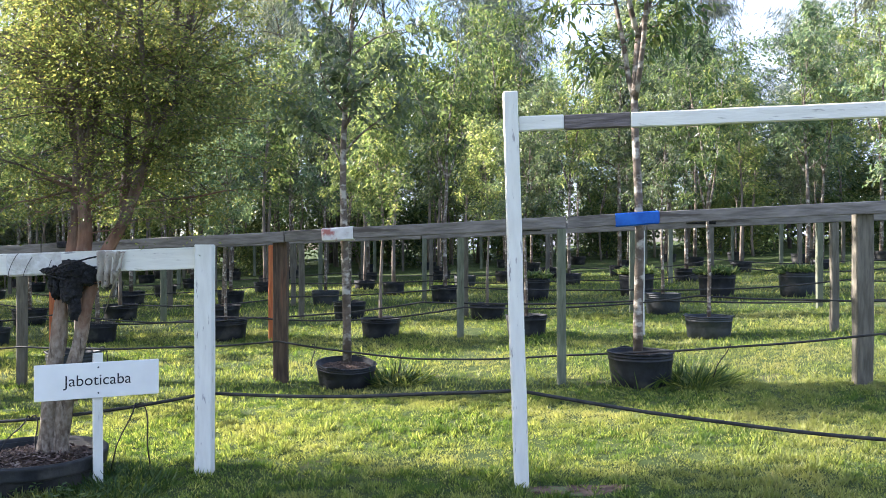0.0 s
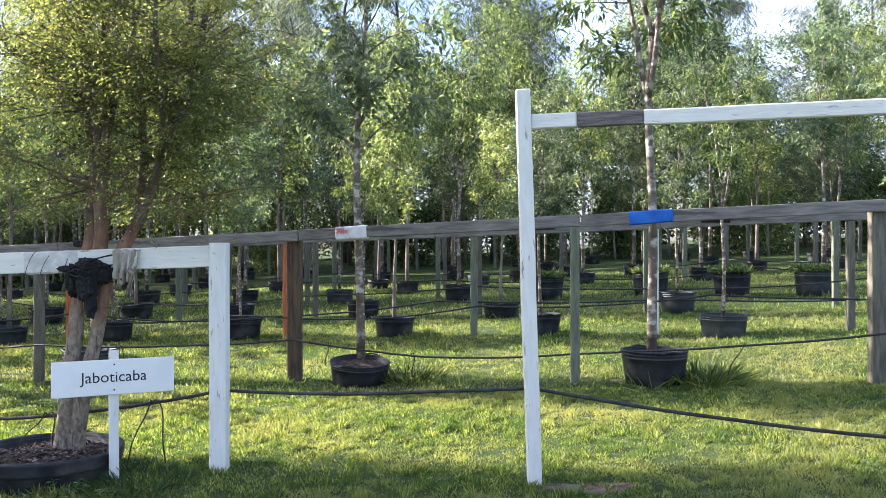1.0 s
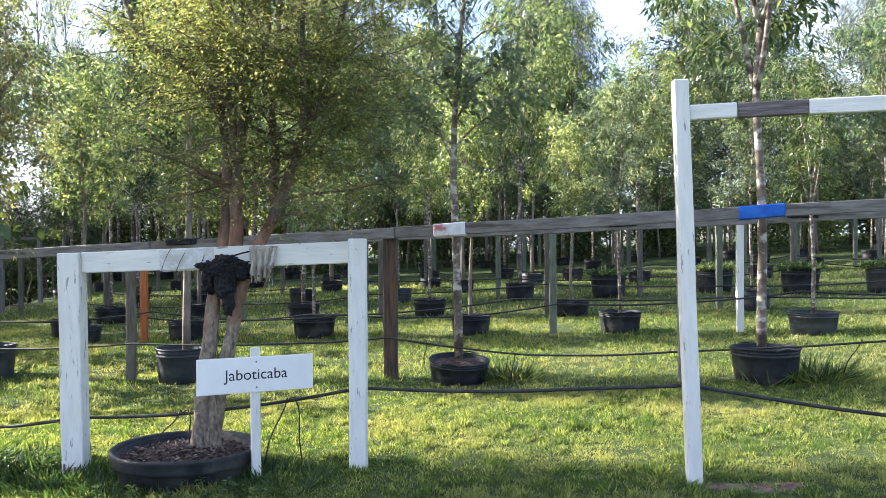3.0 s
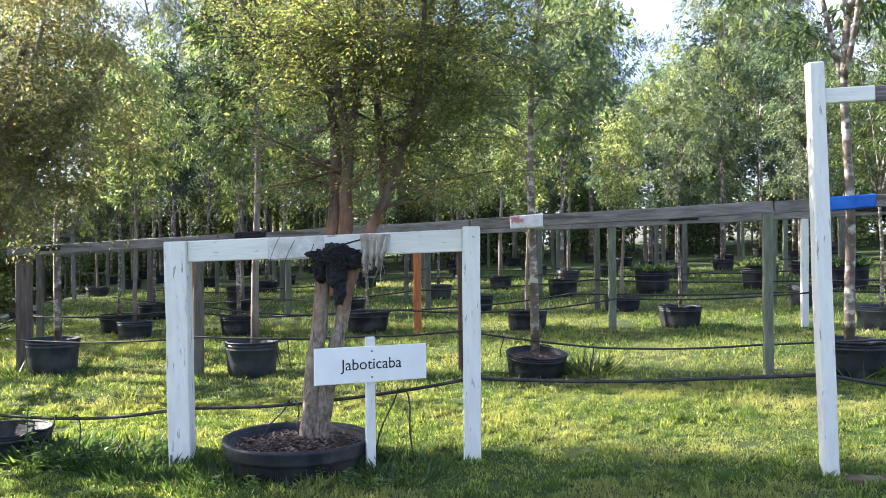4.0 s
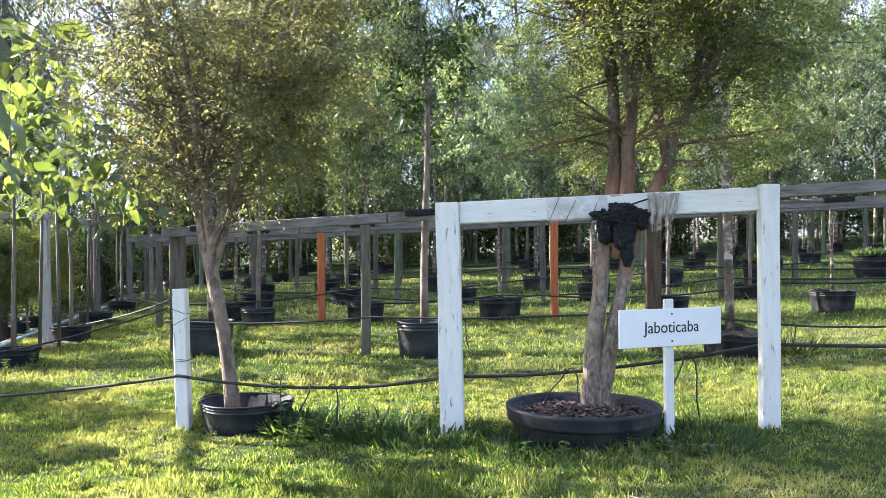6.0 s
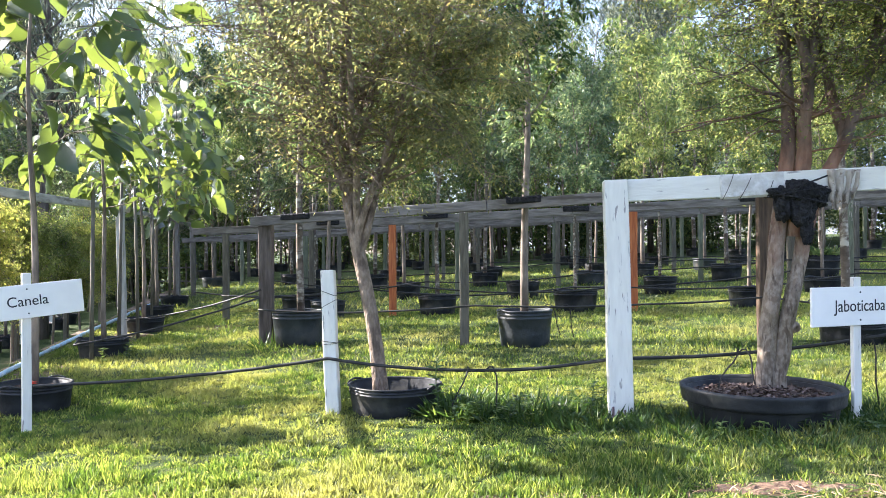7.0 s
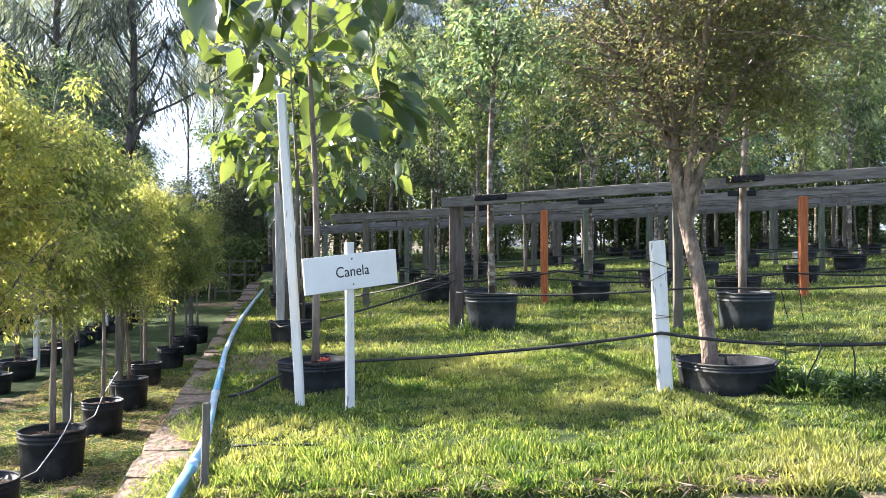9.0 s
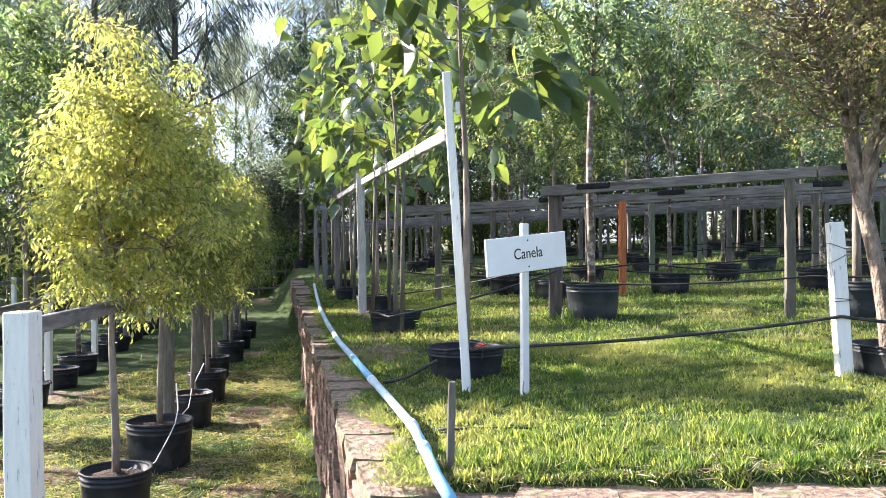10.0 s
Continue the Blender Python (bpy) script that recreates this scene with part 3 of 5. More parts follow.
def white_frame_tall():
    ob = thing("support_frame", "tall white-painted timber frame with a bare brown stretch in its beam", "support frame", (0.48, 5.2, 0))
    o = Vector(ob.location)
    bar("post", Vector((0.475, 5.2, lawn_z(0.47, 5.2) - 0.1)) - o, Vector((0.405, 5.22, 2.40)) - o, 0.088, 0.085, WHITE, ob, seed=4)
    a, b = Vector((0.46, 5.22, 2.205)), Vector((3.6, 4.6, 2.245))
    d = (b - a).normalized()
    bar("beam", a - o, a + d * 0.27 - o, 0.045, 0.088, WHITE, ob, seed=5)
    bar("beam", a + d * 0.272 - o, a + d * 0.66 - o, 0.043, 0.086, BARE, ob, "bare brown timber", seed=6)
    bar("beam", a + d * 0.662 - o, b - o, 0.045, 0.088, WHITE, ob, seed=7)
    bar("post", Vector((3.65, 4.6, lawn_z(3.65, 4.6) - 0.1)) - o, Vector((3.65, 4.6, 2.4)) - o, 0.088, 0.085, WHITE, ob, seed=8)


white_frame_tall()


def row_frame(label, posts, beam_from, beam_to, seed, h=0.115, w=0.05):
    """One row: posts (x, y, width, material) under a long beam."""
    ob = thing("support_frame", label, "support frame", (posts[0][0], posts[0][1], lawn_z(posts[0][0], posts[0][1])), "support rows")
    o = Vector(ob.location)
    a, b = Vector(beam_from), Vector(beam_to)
    n = max(1, round((b - a).length / 3.0))
    for i in range(n):
        p, q = a.lerp(b, i / n), a.lerp(b, (i + 1) / n - 0.0008)
        bar("beam", p - o - Vector((0, 0, h / 2)), q - o - Vector((0, 0, h / 2 + 0.004 * (i % 2))), w, h, GREYBEAM, ob, seed=seed * 31 + i, wobble=0.008)
    for i, (x, y, pw, mat) in enumerate(posts):
        t = (x - a.x) / (b.x - a.x)
        top = a.z + (b.z - a.z) * min(1, max(0, t)) - h - 0.004
        if pw > 0.12:
            top = a.z + (b.z - a.z) * min(1, max(0, t)) - 0.02
        ry = a.y + (b.y - a.y) * t
        bar("post", Vector((x, ry + (0 if pw <= 0.12 else w / 2 + pw / 2), lawn_z(x, ry) - 0.05)) - o, Vector((x, ry + (0 if pw <= 0.12 else w / 2 + pw / 2), top)) - o, pw, pw * 0.8, mat, ob, seed=seed * 17 + i)
    return ob


row_frame("long weathered grey timber rail on mixed posts", [(-7.28, 10.4, 0.16, DARKWOOD), (-4.83, 9.85, 0.1, GREY), (-1.74, 9.25, 0.15, BROWN), (1.16, 8.64, 0.085, GREENPOST), (3.85, 7.7, 0.15, GREY), (6.6, 7.2, 0.1, GREY)],
          (-7.45, 10.52, 1.38), (7.0, 7.05, 2.03), 2)

row_frame("long weathered grey timber rail on mixed posts", [(-9.0, 14.1, 0.1, GREY), (-6.15, 13.6, 0.11, RED), (-2.55, 13.05, 0.11, RED), (0.25, 12.7, 0.1, GREENPOST), (2.72, 11.9, 0.09, WHITE), (5.16, 11.1, 0.1, GREY), (8.0, 10.7, 0.1, GREY)],
          (-9.6, 14.3, 1.36), (9.0, 10.6, 2.06), 3)
row_frame("long weathered grey timber rail on mixed posts", [(-8.2, 16.9, 0.1, GREY), (-5.3, 16.2, 0.1, GREENPOST), (-2.6, 15.72, 0.1, GREY), (0.4, 15.2, 0.1, GREY), (3.24, 14.83, 0.1, GREENPOST), (6.2, 14.3, 0.1, GREENPOST), (9.2, 13.7, 0.1, GREY)],
          (-10.4, 17.3, 1.42), (11.0, 13.3, 2.24), 4)
FAR_ROWS = [18.4, 21.9, 25.2, 28.6, 32.0]
for k, y0 in enumerate(FAR_ROWS):
    ps = [(x, y0 - 0.19 * x, 0.1, (GREY, GREENPOST, GREY)[(i + k) % 3]) for i, x in enumerate(np.arange(-12.0 - k + (k % 2) * 1.1, 12.5 + k * 2, 2.9))]
    xa, xb = ps[0][0] - 0.3, ps[-1][0] + 0.3
    row_frame("weathered timber rail row in the shade of the trees", ps, (xa, y0 - 0.19 * xa, lawn_z(xa, y0) + 1.5), (xb, y0 - 0.19 * xb, lawn_z(xb, y0) + 1.52), 5 + k)

# ---- pots and trees of the rows ----
POTS = [  # x, y, radius, height, tree kind
    (-6.86, 10.48, 0.31, 0.42, 0), (-4.16, 9.72, 0.3, 0.4, 1), (-1.01, 8.97, 0.31, 0.25, 2), (1.91, 8.32, 0.315, 0.33, 3),
    (-7.2, 13.75, 0.25, 0.34, 1), (-5.45, 13.6, 0.27, 0.36, 3), (-3.35, 13.3, 0.3, 0.38, 0), (-0.93, 12.85, 0.27, 0.33, 1), (1.2, 12.4, 0.27, 0.34, 2), (3.5, 11.35, 0.28, 0.34, 3),
    (-7.87, 14.7, 0.3, 0.36, 2), (-4.1, 16.1, 0.28, 0.36, 0), (-1.7, 15.7, 0.27, 0.36, 3), (0.76, 14.8, 0.28, 0.3, 1), (3.7, 14.5, 0.27, 0.4, 2), (6.6, 12.2, 0.28, 0.34, 0),
    (-8.2, 17.1, 0.3, 0.36, 3), (-6.4, 17.1, 0.3, 0.38, 1), (-4.9, 19.9, 0.28, 0.36, 2), (-2.6, 19.1, 0.28, 0.36, 0), (0.05, 18.2, 0.28, 0.42, 3), (1.88, 18.1, 0.33, 0.5, 9),
    (4.06, 18.1, 0.33, 0.5, 9), (5.4, 17.0, 0.33, 0.52, 9), (6.8, 16.5, 0.33, 0.52, 9), (-1.2, 21.0, 0.25, 0.36, 1), (1.72, 23.6, 0.27, 0.36, 0), (-7.6, 21.0, 0.3, 0.4, 2), (-9.1, 20.7, 0.25, 0.34, 0)]
POTS[4:] = [(x, y, r * 1.1, h * (0.87 if k != 9 else 0.92), k) for x, y, r, h, k in POTS[4:]]
rp = random.Random(11)
for k, y0 in enumerate(FAR_ROWS[1:]):
    for x in np.arange(-13 - k * 1.5 + (k % 2), 15 + k * 3, 2.7):
        POTS.append((x + rp.uniform(-0.4, 0.4), y0 + 0.6 - 0.19 * x + rp.uniform(-0.3, 0.3), rp.uniform(0.28, 0.33), rp.uniform(0.26, 0.32), rp.randrange(4)))


def stem(rnd, h, r, bend=0.03, n=12, lean=(0, 0)):
    pts = []
    ph = rnd.uniform(0, 6)
    for i in range(n + 1):
        t = i / n
        pts.append(Vector((lean[0] * t + bend * math.sin(ph + t * 7) * t * 2, lean[1] * t + bend * math.cos(ph * 1.3 + t * 6) * t * 2, h * t)))
    return pts, [max(0.006, r * (1 - 0.85 * (i / n) ** 1.1)) for i in range(n + 1)]


def row_tree(seed, h, limbs, leaves, leaf_len, leaf_w, crown, clear):
    rnd = random.Random(seed)
    pts, rad = stem(rnd, h, 0.048, 0.05)
    return grow(seed, [(pts, rad)], limbs, clear, crown, 0.75, leaves, leaf_len, leaf_w, 0.06, 5, 0.42, 0.7, 0.02, lambda u: 0.55 + 0.6 * math.sin(math.pi * min(1, u * 0.9 + 0.1)), limb_r=0.5, vary=(0.5, 1.35), bare=0.35)


KINDS = [row_tree(101, 5.4, 26, 4700, 0.125, 0.042, 0.95, 0.38), row_tree(102, 4.8, 26, 4500, 0.11, 0.042, 0.9, 0.4), row_tree(103, 5.6, 28, 6400, 0.095, 0.044, 1.05, 0.35), None]


def forked_tree(seed):
    """A pale trunk that forks at three metres into rising limbs with long hanging leaves."""
    rnd = random.Random(seed)
    pts, rad = stem(rnd, 3.1, 0.05, 0.018, 10)
    rad = [0.05 - 0.018 * i / 10 for i in range(11)]
    stems = []
    for a in range(4):
        ang = a * 1.6 + 0.4
        q = wander(rnd, pts[10 - a % 2 * 2], (math.cos(ang) * 0.32, math.sin(ang) * 0.32, 1), 3.0, 10, 0.07, 0.03)
        stems.append((q, [0.03 * (1 - 0.8 * i / 10) for i in range(11)]))
    g = grow(seed, stems, 30, 0.08, 0.7, 0.45, 5200, 0.135, 0.038, 0.09, 5, 0.4, 0.9, 0.0, None, 5)
    v, f = tube_arrays(pts, rad, 9, len(g[0][0]))
    g[0][0].extend(v)
    g[0][1].extend(f)
    return g


KINDS[3] = forked_tree(104)
TREE_LABELS = ["slender young tree with narrow glossy leaves in a nursery pot", "slim young tree with pale fresh-green leaves in a nursery pot",
               "young tree with dense dark glossy crown in a nursery pot", "tall young tree with long drooping leaves in a nursery pot"]
masters = {}
for i, (x, y, r, h, kind) in enumerate(POTS):
    z = ground_z(x, y)
    if i < 40:
        plant_pot((x, y, z - 0.01), r, h, POTGREY if i % 5 == 4 or i < 2 else POT, seed=i * 0.37, soil=0.8, tilt=(radians(4), radians(-5)) if i == 2 else (0, 0))
    elif "pot" not in masters:
        masters["pot"] = plant_pot((x, y, z - 0.01), 0.3, 0.3, POT, seed=5)
    else:
        copy_thing(masters["pot"], pose(x, y, z - 0.01, 0, 0, i * 37))
    if kind == 9:
        continue
    tz = z + h * 0.8
    y += 0.12 if i < 4 else 0.0
    if kind not in masters:
        masters[kind] = tree_thing("young_tree", TREE_LABELS[kind], "tree", KINDS[kind], (BARK_MOTTLED, BARK_GREY, BARK_MOTTLED, BARK_MOTTLED)[kind], (LEAF_ROW, LEAF_LIGHT, LEAF_DARK, LEAF_LIGHT)[kind], (x, y, tz), "row trees", i * 2.1)
    else:
        copy_thing(masters[kind], pose(x, y, tz, 0, 0, i * 121) @ Matrix.Scale(rp.uniform(0.85, 1.05) if i < 4 else max(0.55, (1.25 + 0.155 * y) / 5.5 * rp.uniform(0.76, 1.36) * (0.8 if 4.6 < x * 45 / y < 9.2 or 13.5 < x * 45 / y < 19 else 1.0)), 4))

# ---- front row ----
def jaboticaba():
    px, py = -2.76, 5.77
    pz = ground_z(px, py)
    tub = thing("plant_tub", "wide shallow black plastic tub with bark mulch, standing on the lawn", "plant pot", (px, py, pz - 0.05))
    r, h = 0.485, 0.24
    shell = part("body", lathe("body", [(r * 0.86, 0.0), (r * 0.88, 0.012), (r * 0.93, h * 0.6), (r * 0.95, h * 0.66), (r * 0.95, h * 0.9), (r * 0.9, h * 0.9), (r * 0.86, h * 0.35)], POT, 40, 0.03, 3), tub)
    collar = [(r * 0.93, h * 0.62), (r * 0.97, h * 0.6), (r * 0.995, h * 0.63), (r * 1.0, h * 0.7), (r * 1.015, h * 0.9), (r * 1.022, h * 0.95), (r * 1.015, h), (r * 0.985, h * 1.01), (r * 0.95, h * 0.97), (r * 0.93, h * 0.88), (r * 0.93, h * 0.62)]
    part("rim", lathe("rim", collar, POT, 40, 0.025, 3, False), shell)
    part("soil", soil_mesh(r * 0.9, h * 0.72, 3), tub)
    rng = np.random.default_rng(12)
    n = 1700
    a, r = rng.uniform(0, 6.283, n), 0.435 * np.sqrt(rng.random(n))
    c = np.stack([px + r * np.cos(a), py + r * np.sin(a), np.full(n, pz + 0.165) - 0.04 * r / 0.42 + rng.uniform(0, 0.014, n)], 1)
    d = rng.normal(0, 1, (n, 3))
    d[:, 2] *= 0.25
    chips = new("bark_mulch", leaf_mesh("bark_mulch", c, d, rng.normal(0, 0.3, (n, 3)) + np.array([0, 0, 1.0]), rng.uniform(0.02, 0.055, n), rng.uniform(0.012, 0.028, n), CHIP))
    tagged(chips, "brown bark chips covering the soil of the tub", "mulch", kind="stuff")
    x, y, z0 = -2.68, 5.9, pz + 0.02
    rnd = random.Random(7)
    # two stems, grown together at the foot, that cross the beam and part above it
    left = smooth_line([(-0.05, 0, 0), (-0.015, 0, 0.3), (0.01, -0.01, 0.62), (0.045, 0, 0.92), (0.075, 0.02, 1.2), (0.125, 0.04, 1.5), (0.15, 0.06, 1.8), (0.14, 0.1, 2.3), (0.06, 0.15, 2.9), (0.0, 0.2, 3.6), (-0.05, 0.2, 4.3)], 4)
    right = smooth_line([(0.03, 0.02, 0), (0.07, 0.01, 0.3), (0.125, 0, 0.62), (0.195, 0.01, 0.92), (0.25, 0.0, 1.2), (0.355, 0.0, 1.46), (0.49, 0.02, 1.72), (0.66, 0.05, 2.22), (0.75, 0.08, 2.65), (0.84, 0.1, 3.3), (0.9, 0.1, 4.2)], 4)

    def girth(line, base):
        return [max(0.018, base * (1.12 - 0.22 * p.z) if p.z < 1.6 else base * (0.77 - 0.2 * (p.z - 1.6))) + 0.03 * max(0.0, 1 - p.z / 0.16) for p in line]

    stems = [(left, girth(left, 0.058)), (right, girth(right, 0.052))]
    # rising limbs: start, then places on the way, thickness
    for way, r in (([(0.17, 0.0, 1.1), (0.2, 0.0, 1.45), (0.23, -0.02, 1.75), (0.25, -0.02, 2.12), (0.16, -0.02, 2.64), (0.1, -0.03, 2.9), (0.04, 0.0, 3.9)], 0.05), ([(0.25, -0.02, 2.08), (0.34, -0.02, 2.56), (0.43, 0.0, 2.85), (0.5, 0.0, 3.7)], 0.034),
                   ([left[28], (0.04, 0.0, 2.58), (-0.14, -0.06, 2.75), (-0.36, -0.1, 2.9), (-0.5, -0.12, 3.2), (-0.62, -0.15, 3.8)], 0.04), ([(0.3, 0.0, 2.4), (0.34, -0.2, 2.7), (0.4, -0.4, 3.5)], 0.026), ([right[24], (0.44, 0.2, 2.1), (0.42, 0.35, 2.8), (0.5, 0.5, 3.8)], 0.036),
                   ([right[28], (0.82, -0.06, 2.5), (1.0, -0.15, 3.0), (1.1, -0.2, 3.7)], 0.034), ([left[29], (0.0, 0.25, 2.75), (-0.25, 0.4, 3.2), (-0.4, 0.5, 3.9)], 0.03), ([right[27], (0.72, -0.2, 2.3), (0.8, -0.55, 2.8), (0.9, -0.75, 3.4)], 0.026)):
        line = smooth_line(way, 5)
        line = [p + noise.noise_vector(p * 3.1) * 0.03 for p in line]
        stems.append((line, [r * 1.2 * (1 - 0.7 * k / (len(line) - 1)) for k in range(len(line))]))
    vs, fs = [], []
    for k, (line, rad) in enumerate(stems):
        v, f = tube_arrays(line, rad, 14 if k < 2 else 7, len(vs))
        vs.extend(v)
        fs.extend(f)
    for k, v in enumerate(vs):
        if v[2] < 1.75:
            q = Vector(v)
            w = noise.noise_vector(q * 5.5) * 0.01 + noise.noise_vector(Vector((v[0] * 14, v[1] * 14, v[2] * 8))) * 0.008
            vs[k] = (v[0] + w.x, v[1] + w.y, v[2] + w.z * 0.4)
    # burls and a stub low on the trunk
    for bx, by, bz, br in ((-0.02, -0.06, 0.36, 0.022), (0.16, -0.03, 0.52, 0.03)):
        ring = [Vector((bx, by + 0.035, bz)), Vector((bx, by, bz)), Vector((bx, by - br * 0.35, bz + 0.004)), Vector((bx, by - br * 0.2, bz))]
        v, f = tube_arrays(ring, [br * 1.3, br, br * 0.62, br * 0.3], 9, len(vs))
        vs.extend(v)
        fs.extend(f)
    wood = ((vs, fs), None)
    upper = [(q[22:], r[22:]) for q, r in stems[:2]] + [(q[len(q) // 3:], r[len(r) // 3:]) for q, r in stems[2:]]

    def side(a, b, c):
        """How leafy the crown is: open round the stems and thin towards the sun, full on the other side, hanging lower there."""
        mid = 0.25 + 0.75 * smooth01(0.1, 0.6, math.hypot((a - 0.1 - 0.1 * c) * 1.1, b)) if c < 3.3 else 0.4
        low = 1.68 if a > 0.45 else 1.74
        return mid * (0.75 + 0.4 * max(-0.7, min(1.2, a))) * (1.0 if c > low else 0.05)

    crown = sprays(71, upper, 200, 0.82, 0.22, 6, 44000, 0.026, 0.013, 0.14, 0.3, 0.05, lambda u: 1.15 - 0.3 * u, side, 0.22, twig_r=0.0025, thin=0.28, floor=1.68)
    low = [(q[24:30], r[24:30]) for q, r in stems[:2]] + [(q[5:11], r[5:11]) for q, r in stems[2:]]
    skirt = sprays(72, low, 150, 0.75, -0.12, 6, 31000, 0.026, 0.013, 0.13, 0.32, 0.0, None, side, 0.26, 0.0, twig_r=0.002, thin=0.13, floor=1.62)
    g = joined(wood, crown, skirt)
    tree_thing("jaboticaba_tree", "mature jaboticaba with forked tan trunk and dense small dark leaves", "tree", g, BARK_JAB, LEAF_JAB, (x, y, z0))


jaboticaba()


def leaning_tree():
    x, y = -5.14, 6.42
    plant_pot((x, y, ground_z(x, y) - 0.05), 0.34, 0.24, POT, "faded black plastic pot with dented side and weeds", 0.5, "", 0.07, 9)
    rnd = random.Random(17)
    z0 = ground_z(x, y) + 0.07
    pts = [Vector((-0.1 + -0.22 * t + 0.02 * math.sin(5 * t), 0.02 * t, 1.5 * t)) for t in (0, 0.12, 0.25, 0.4, 0.55, 0.7, 0.85, 1.0)]
    stems = [(pts, [0.062, 0.055, 0.052, 0.05, 0.05, 0.05, 0.053, 0.05])]
    for a in range(10):
        ang, out, up = a * 2.4, 0.75 + 0.35 * (a % 3) / 2, 2.1 + 0.3 * (a % 4) / 3
        c, q = pts[-1 - a % 3], Vector((math.cos(ang), math.sin(ang), 0))
        way = [c] + [c + q * out * f + Vector((0, 0, up * g)) for f, g in ((0.06, 0.12), (0.22, 0.32), (0.55, 0.62), (0.9, 0.88), (1.0, 1.0))]
        line = [p + noise.noise_vector(p * 2.3 + Vector((a, 0, 0))) * 0.05 for p in smooth_line(way, 4)]
        line[0] = c
        stems.append((line, [0.034 * (1 - 0.78 * k / (len(line) - 1)) for k in range(len(line))]))
    vs, fs = [], []
    for line, rad in stems:
        v, f = tube_arrays(line, rad, 10, len(vs))
        vs.extend(v)
        fs.extend(f)

    def full(a, b, c):
        """Leaves stand thinner round the stems and thicker away from the sun."""
        return max(0.25, min(1.6, 0.75 + 0.6 * a)) * (0.35 + 0.65 * smooth01(0.1, 0.65, math.hypot(a + 0.3, b)))

    crown = sprays(73, stems[1:], 210, 0.76, 0.25, 6, 40000, 0.035, 0.0145, 0.17, 0.45, 0.3, lambda u: 1.15 - 0.35 * u, full, 0.4, 0.03)
    skirt = sprays(75, [(q[7:15], r[7:15]) for q, r in stems[1:]], 110, 0.95, -0.05, 6, 20000, 0.035, 0.0145, 0.16, 0.4, 0.0, None, full, 0.4, 0.0, thin=0.35, floor=1.42)
    g = joined(((vs, fs), None), crown, skirt)
    tree_thing("small_tree", "small tree with leaning tan stem and olive-brown leaves", "tree", g, BARK_LEAN, LEAF_OLIVE, (x, y, z0))
    post = thing("short_post", "short white-painted timber post beside the leaning tree", "post", (-5.565, 6.32, lawn_z(-5.565, 6.32)))
    bar("post", (0, 0, -0.06), (-0.05, 0.05, 1.02), 0.095, 0.09, WHITE, post, seed=12)
    for z, lean in ((0.5, 0.004), (0.515, -0.006), (0.78, 0.03), (0.86, -0.02)):
        ring = [(-0.05 * z + 0.054 * u + 0.0, 0.05 * z + 0.052 * v, z + lean * u) for u, v in ((-1, -1), (0, -1.03), (1, -1), (1, 1), (0, 1.03), (-1, 1), (-1, -1))]
        part("wire", tube("wire", ring, 0.0022, HOSE, 5), post)


leaning_tree()


def sign_board(name, at, yaw, w, h, post_top, post_bottom, text, size, label, roll=0.0, px=0.0):
    """A white board screwed to a thin stake, with its word."""
    ob = thing(name, label, "sign", at)
    ob.rotation_euler = (0, 0, radians(yaw))
    board = part("board", box_mesh("board", w, 0.018, h, SIGNWHITE, 0.003), ob, "", pose(0, 0, 0, 0, roll, 0))
    part("stake", box_mesh("stake", 0.062, 0.03, post_top - post_bottom, WHITE, 0.004, 0.003, 6, 3), ob, "", pose(px, 0.026, (post_top + post_bottom) / 2))
    fc = bpy.data.curves.new("lettering", "FONT")
    fc.body, fc.size, fc.align_x, fc.align_y, fc.extrude = text, size, "CENTER", "CENTER", 0.0008
    tmp = new("lettering_tmp", fc)
    me = bpy.data.meshes.new_from_object(tmp.evaluated_get(bpy.context.evaluated_depsgraph_get()))
    bpy.data.objects.remove(tmp)
    me.materials.clear()
    me.materials.append(INK)
    part("lettering", me, board, "black lettering reading " + text, pose(0, -0.0105, 0, 90, 0, 0))
    for z in (0.36, -0.36):
        part("screw", lathe("screw", [(0.006, 0), (0.006, 0.003), (0.003, 0.005)], POTGREY, 8), board, "", pose(px, -0.009, z * h, 90, 0, 0))
    return ob


sign_board("name_sign", (-2.24, 5.6, 0.6), 27, 0.755, 0.23, 0.172, -0.72, "Jaboticaba", 0.1, "white board on a stake reading Jaboticaba")
sign_board("name_sign", (-7.655, 6.02, 0.612), 47, 0.757, 0.235, 0.195, -0.96, "Canela", 0.1, "white board on a stake reading Canela, set askew", roll=-4.8)

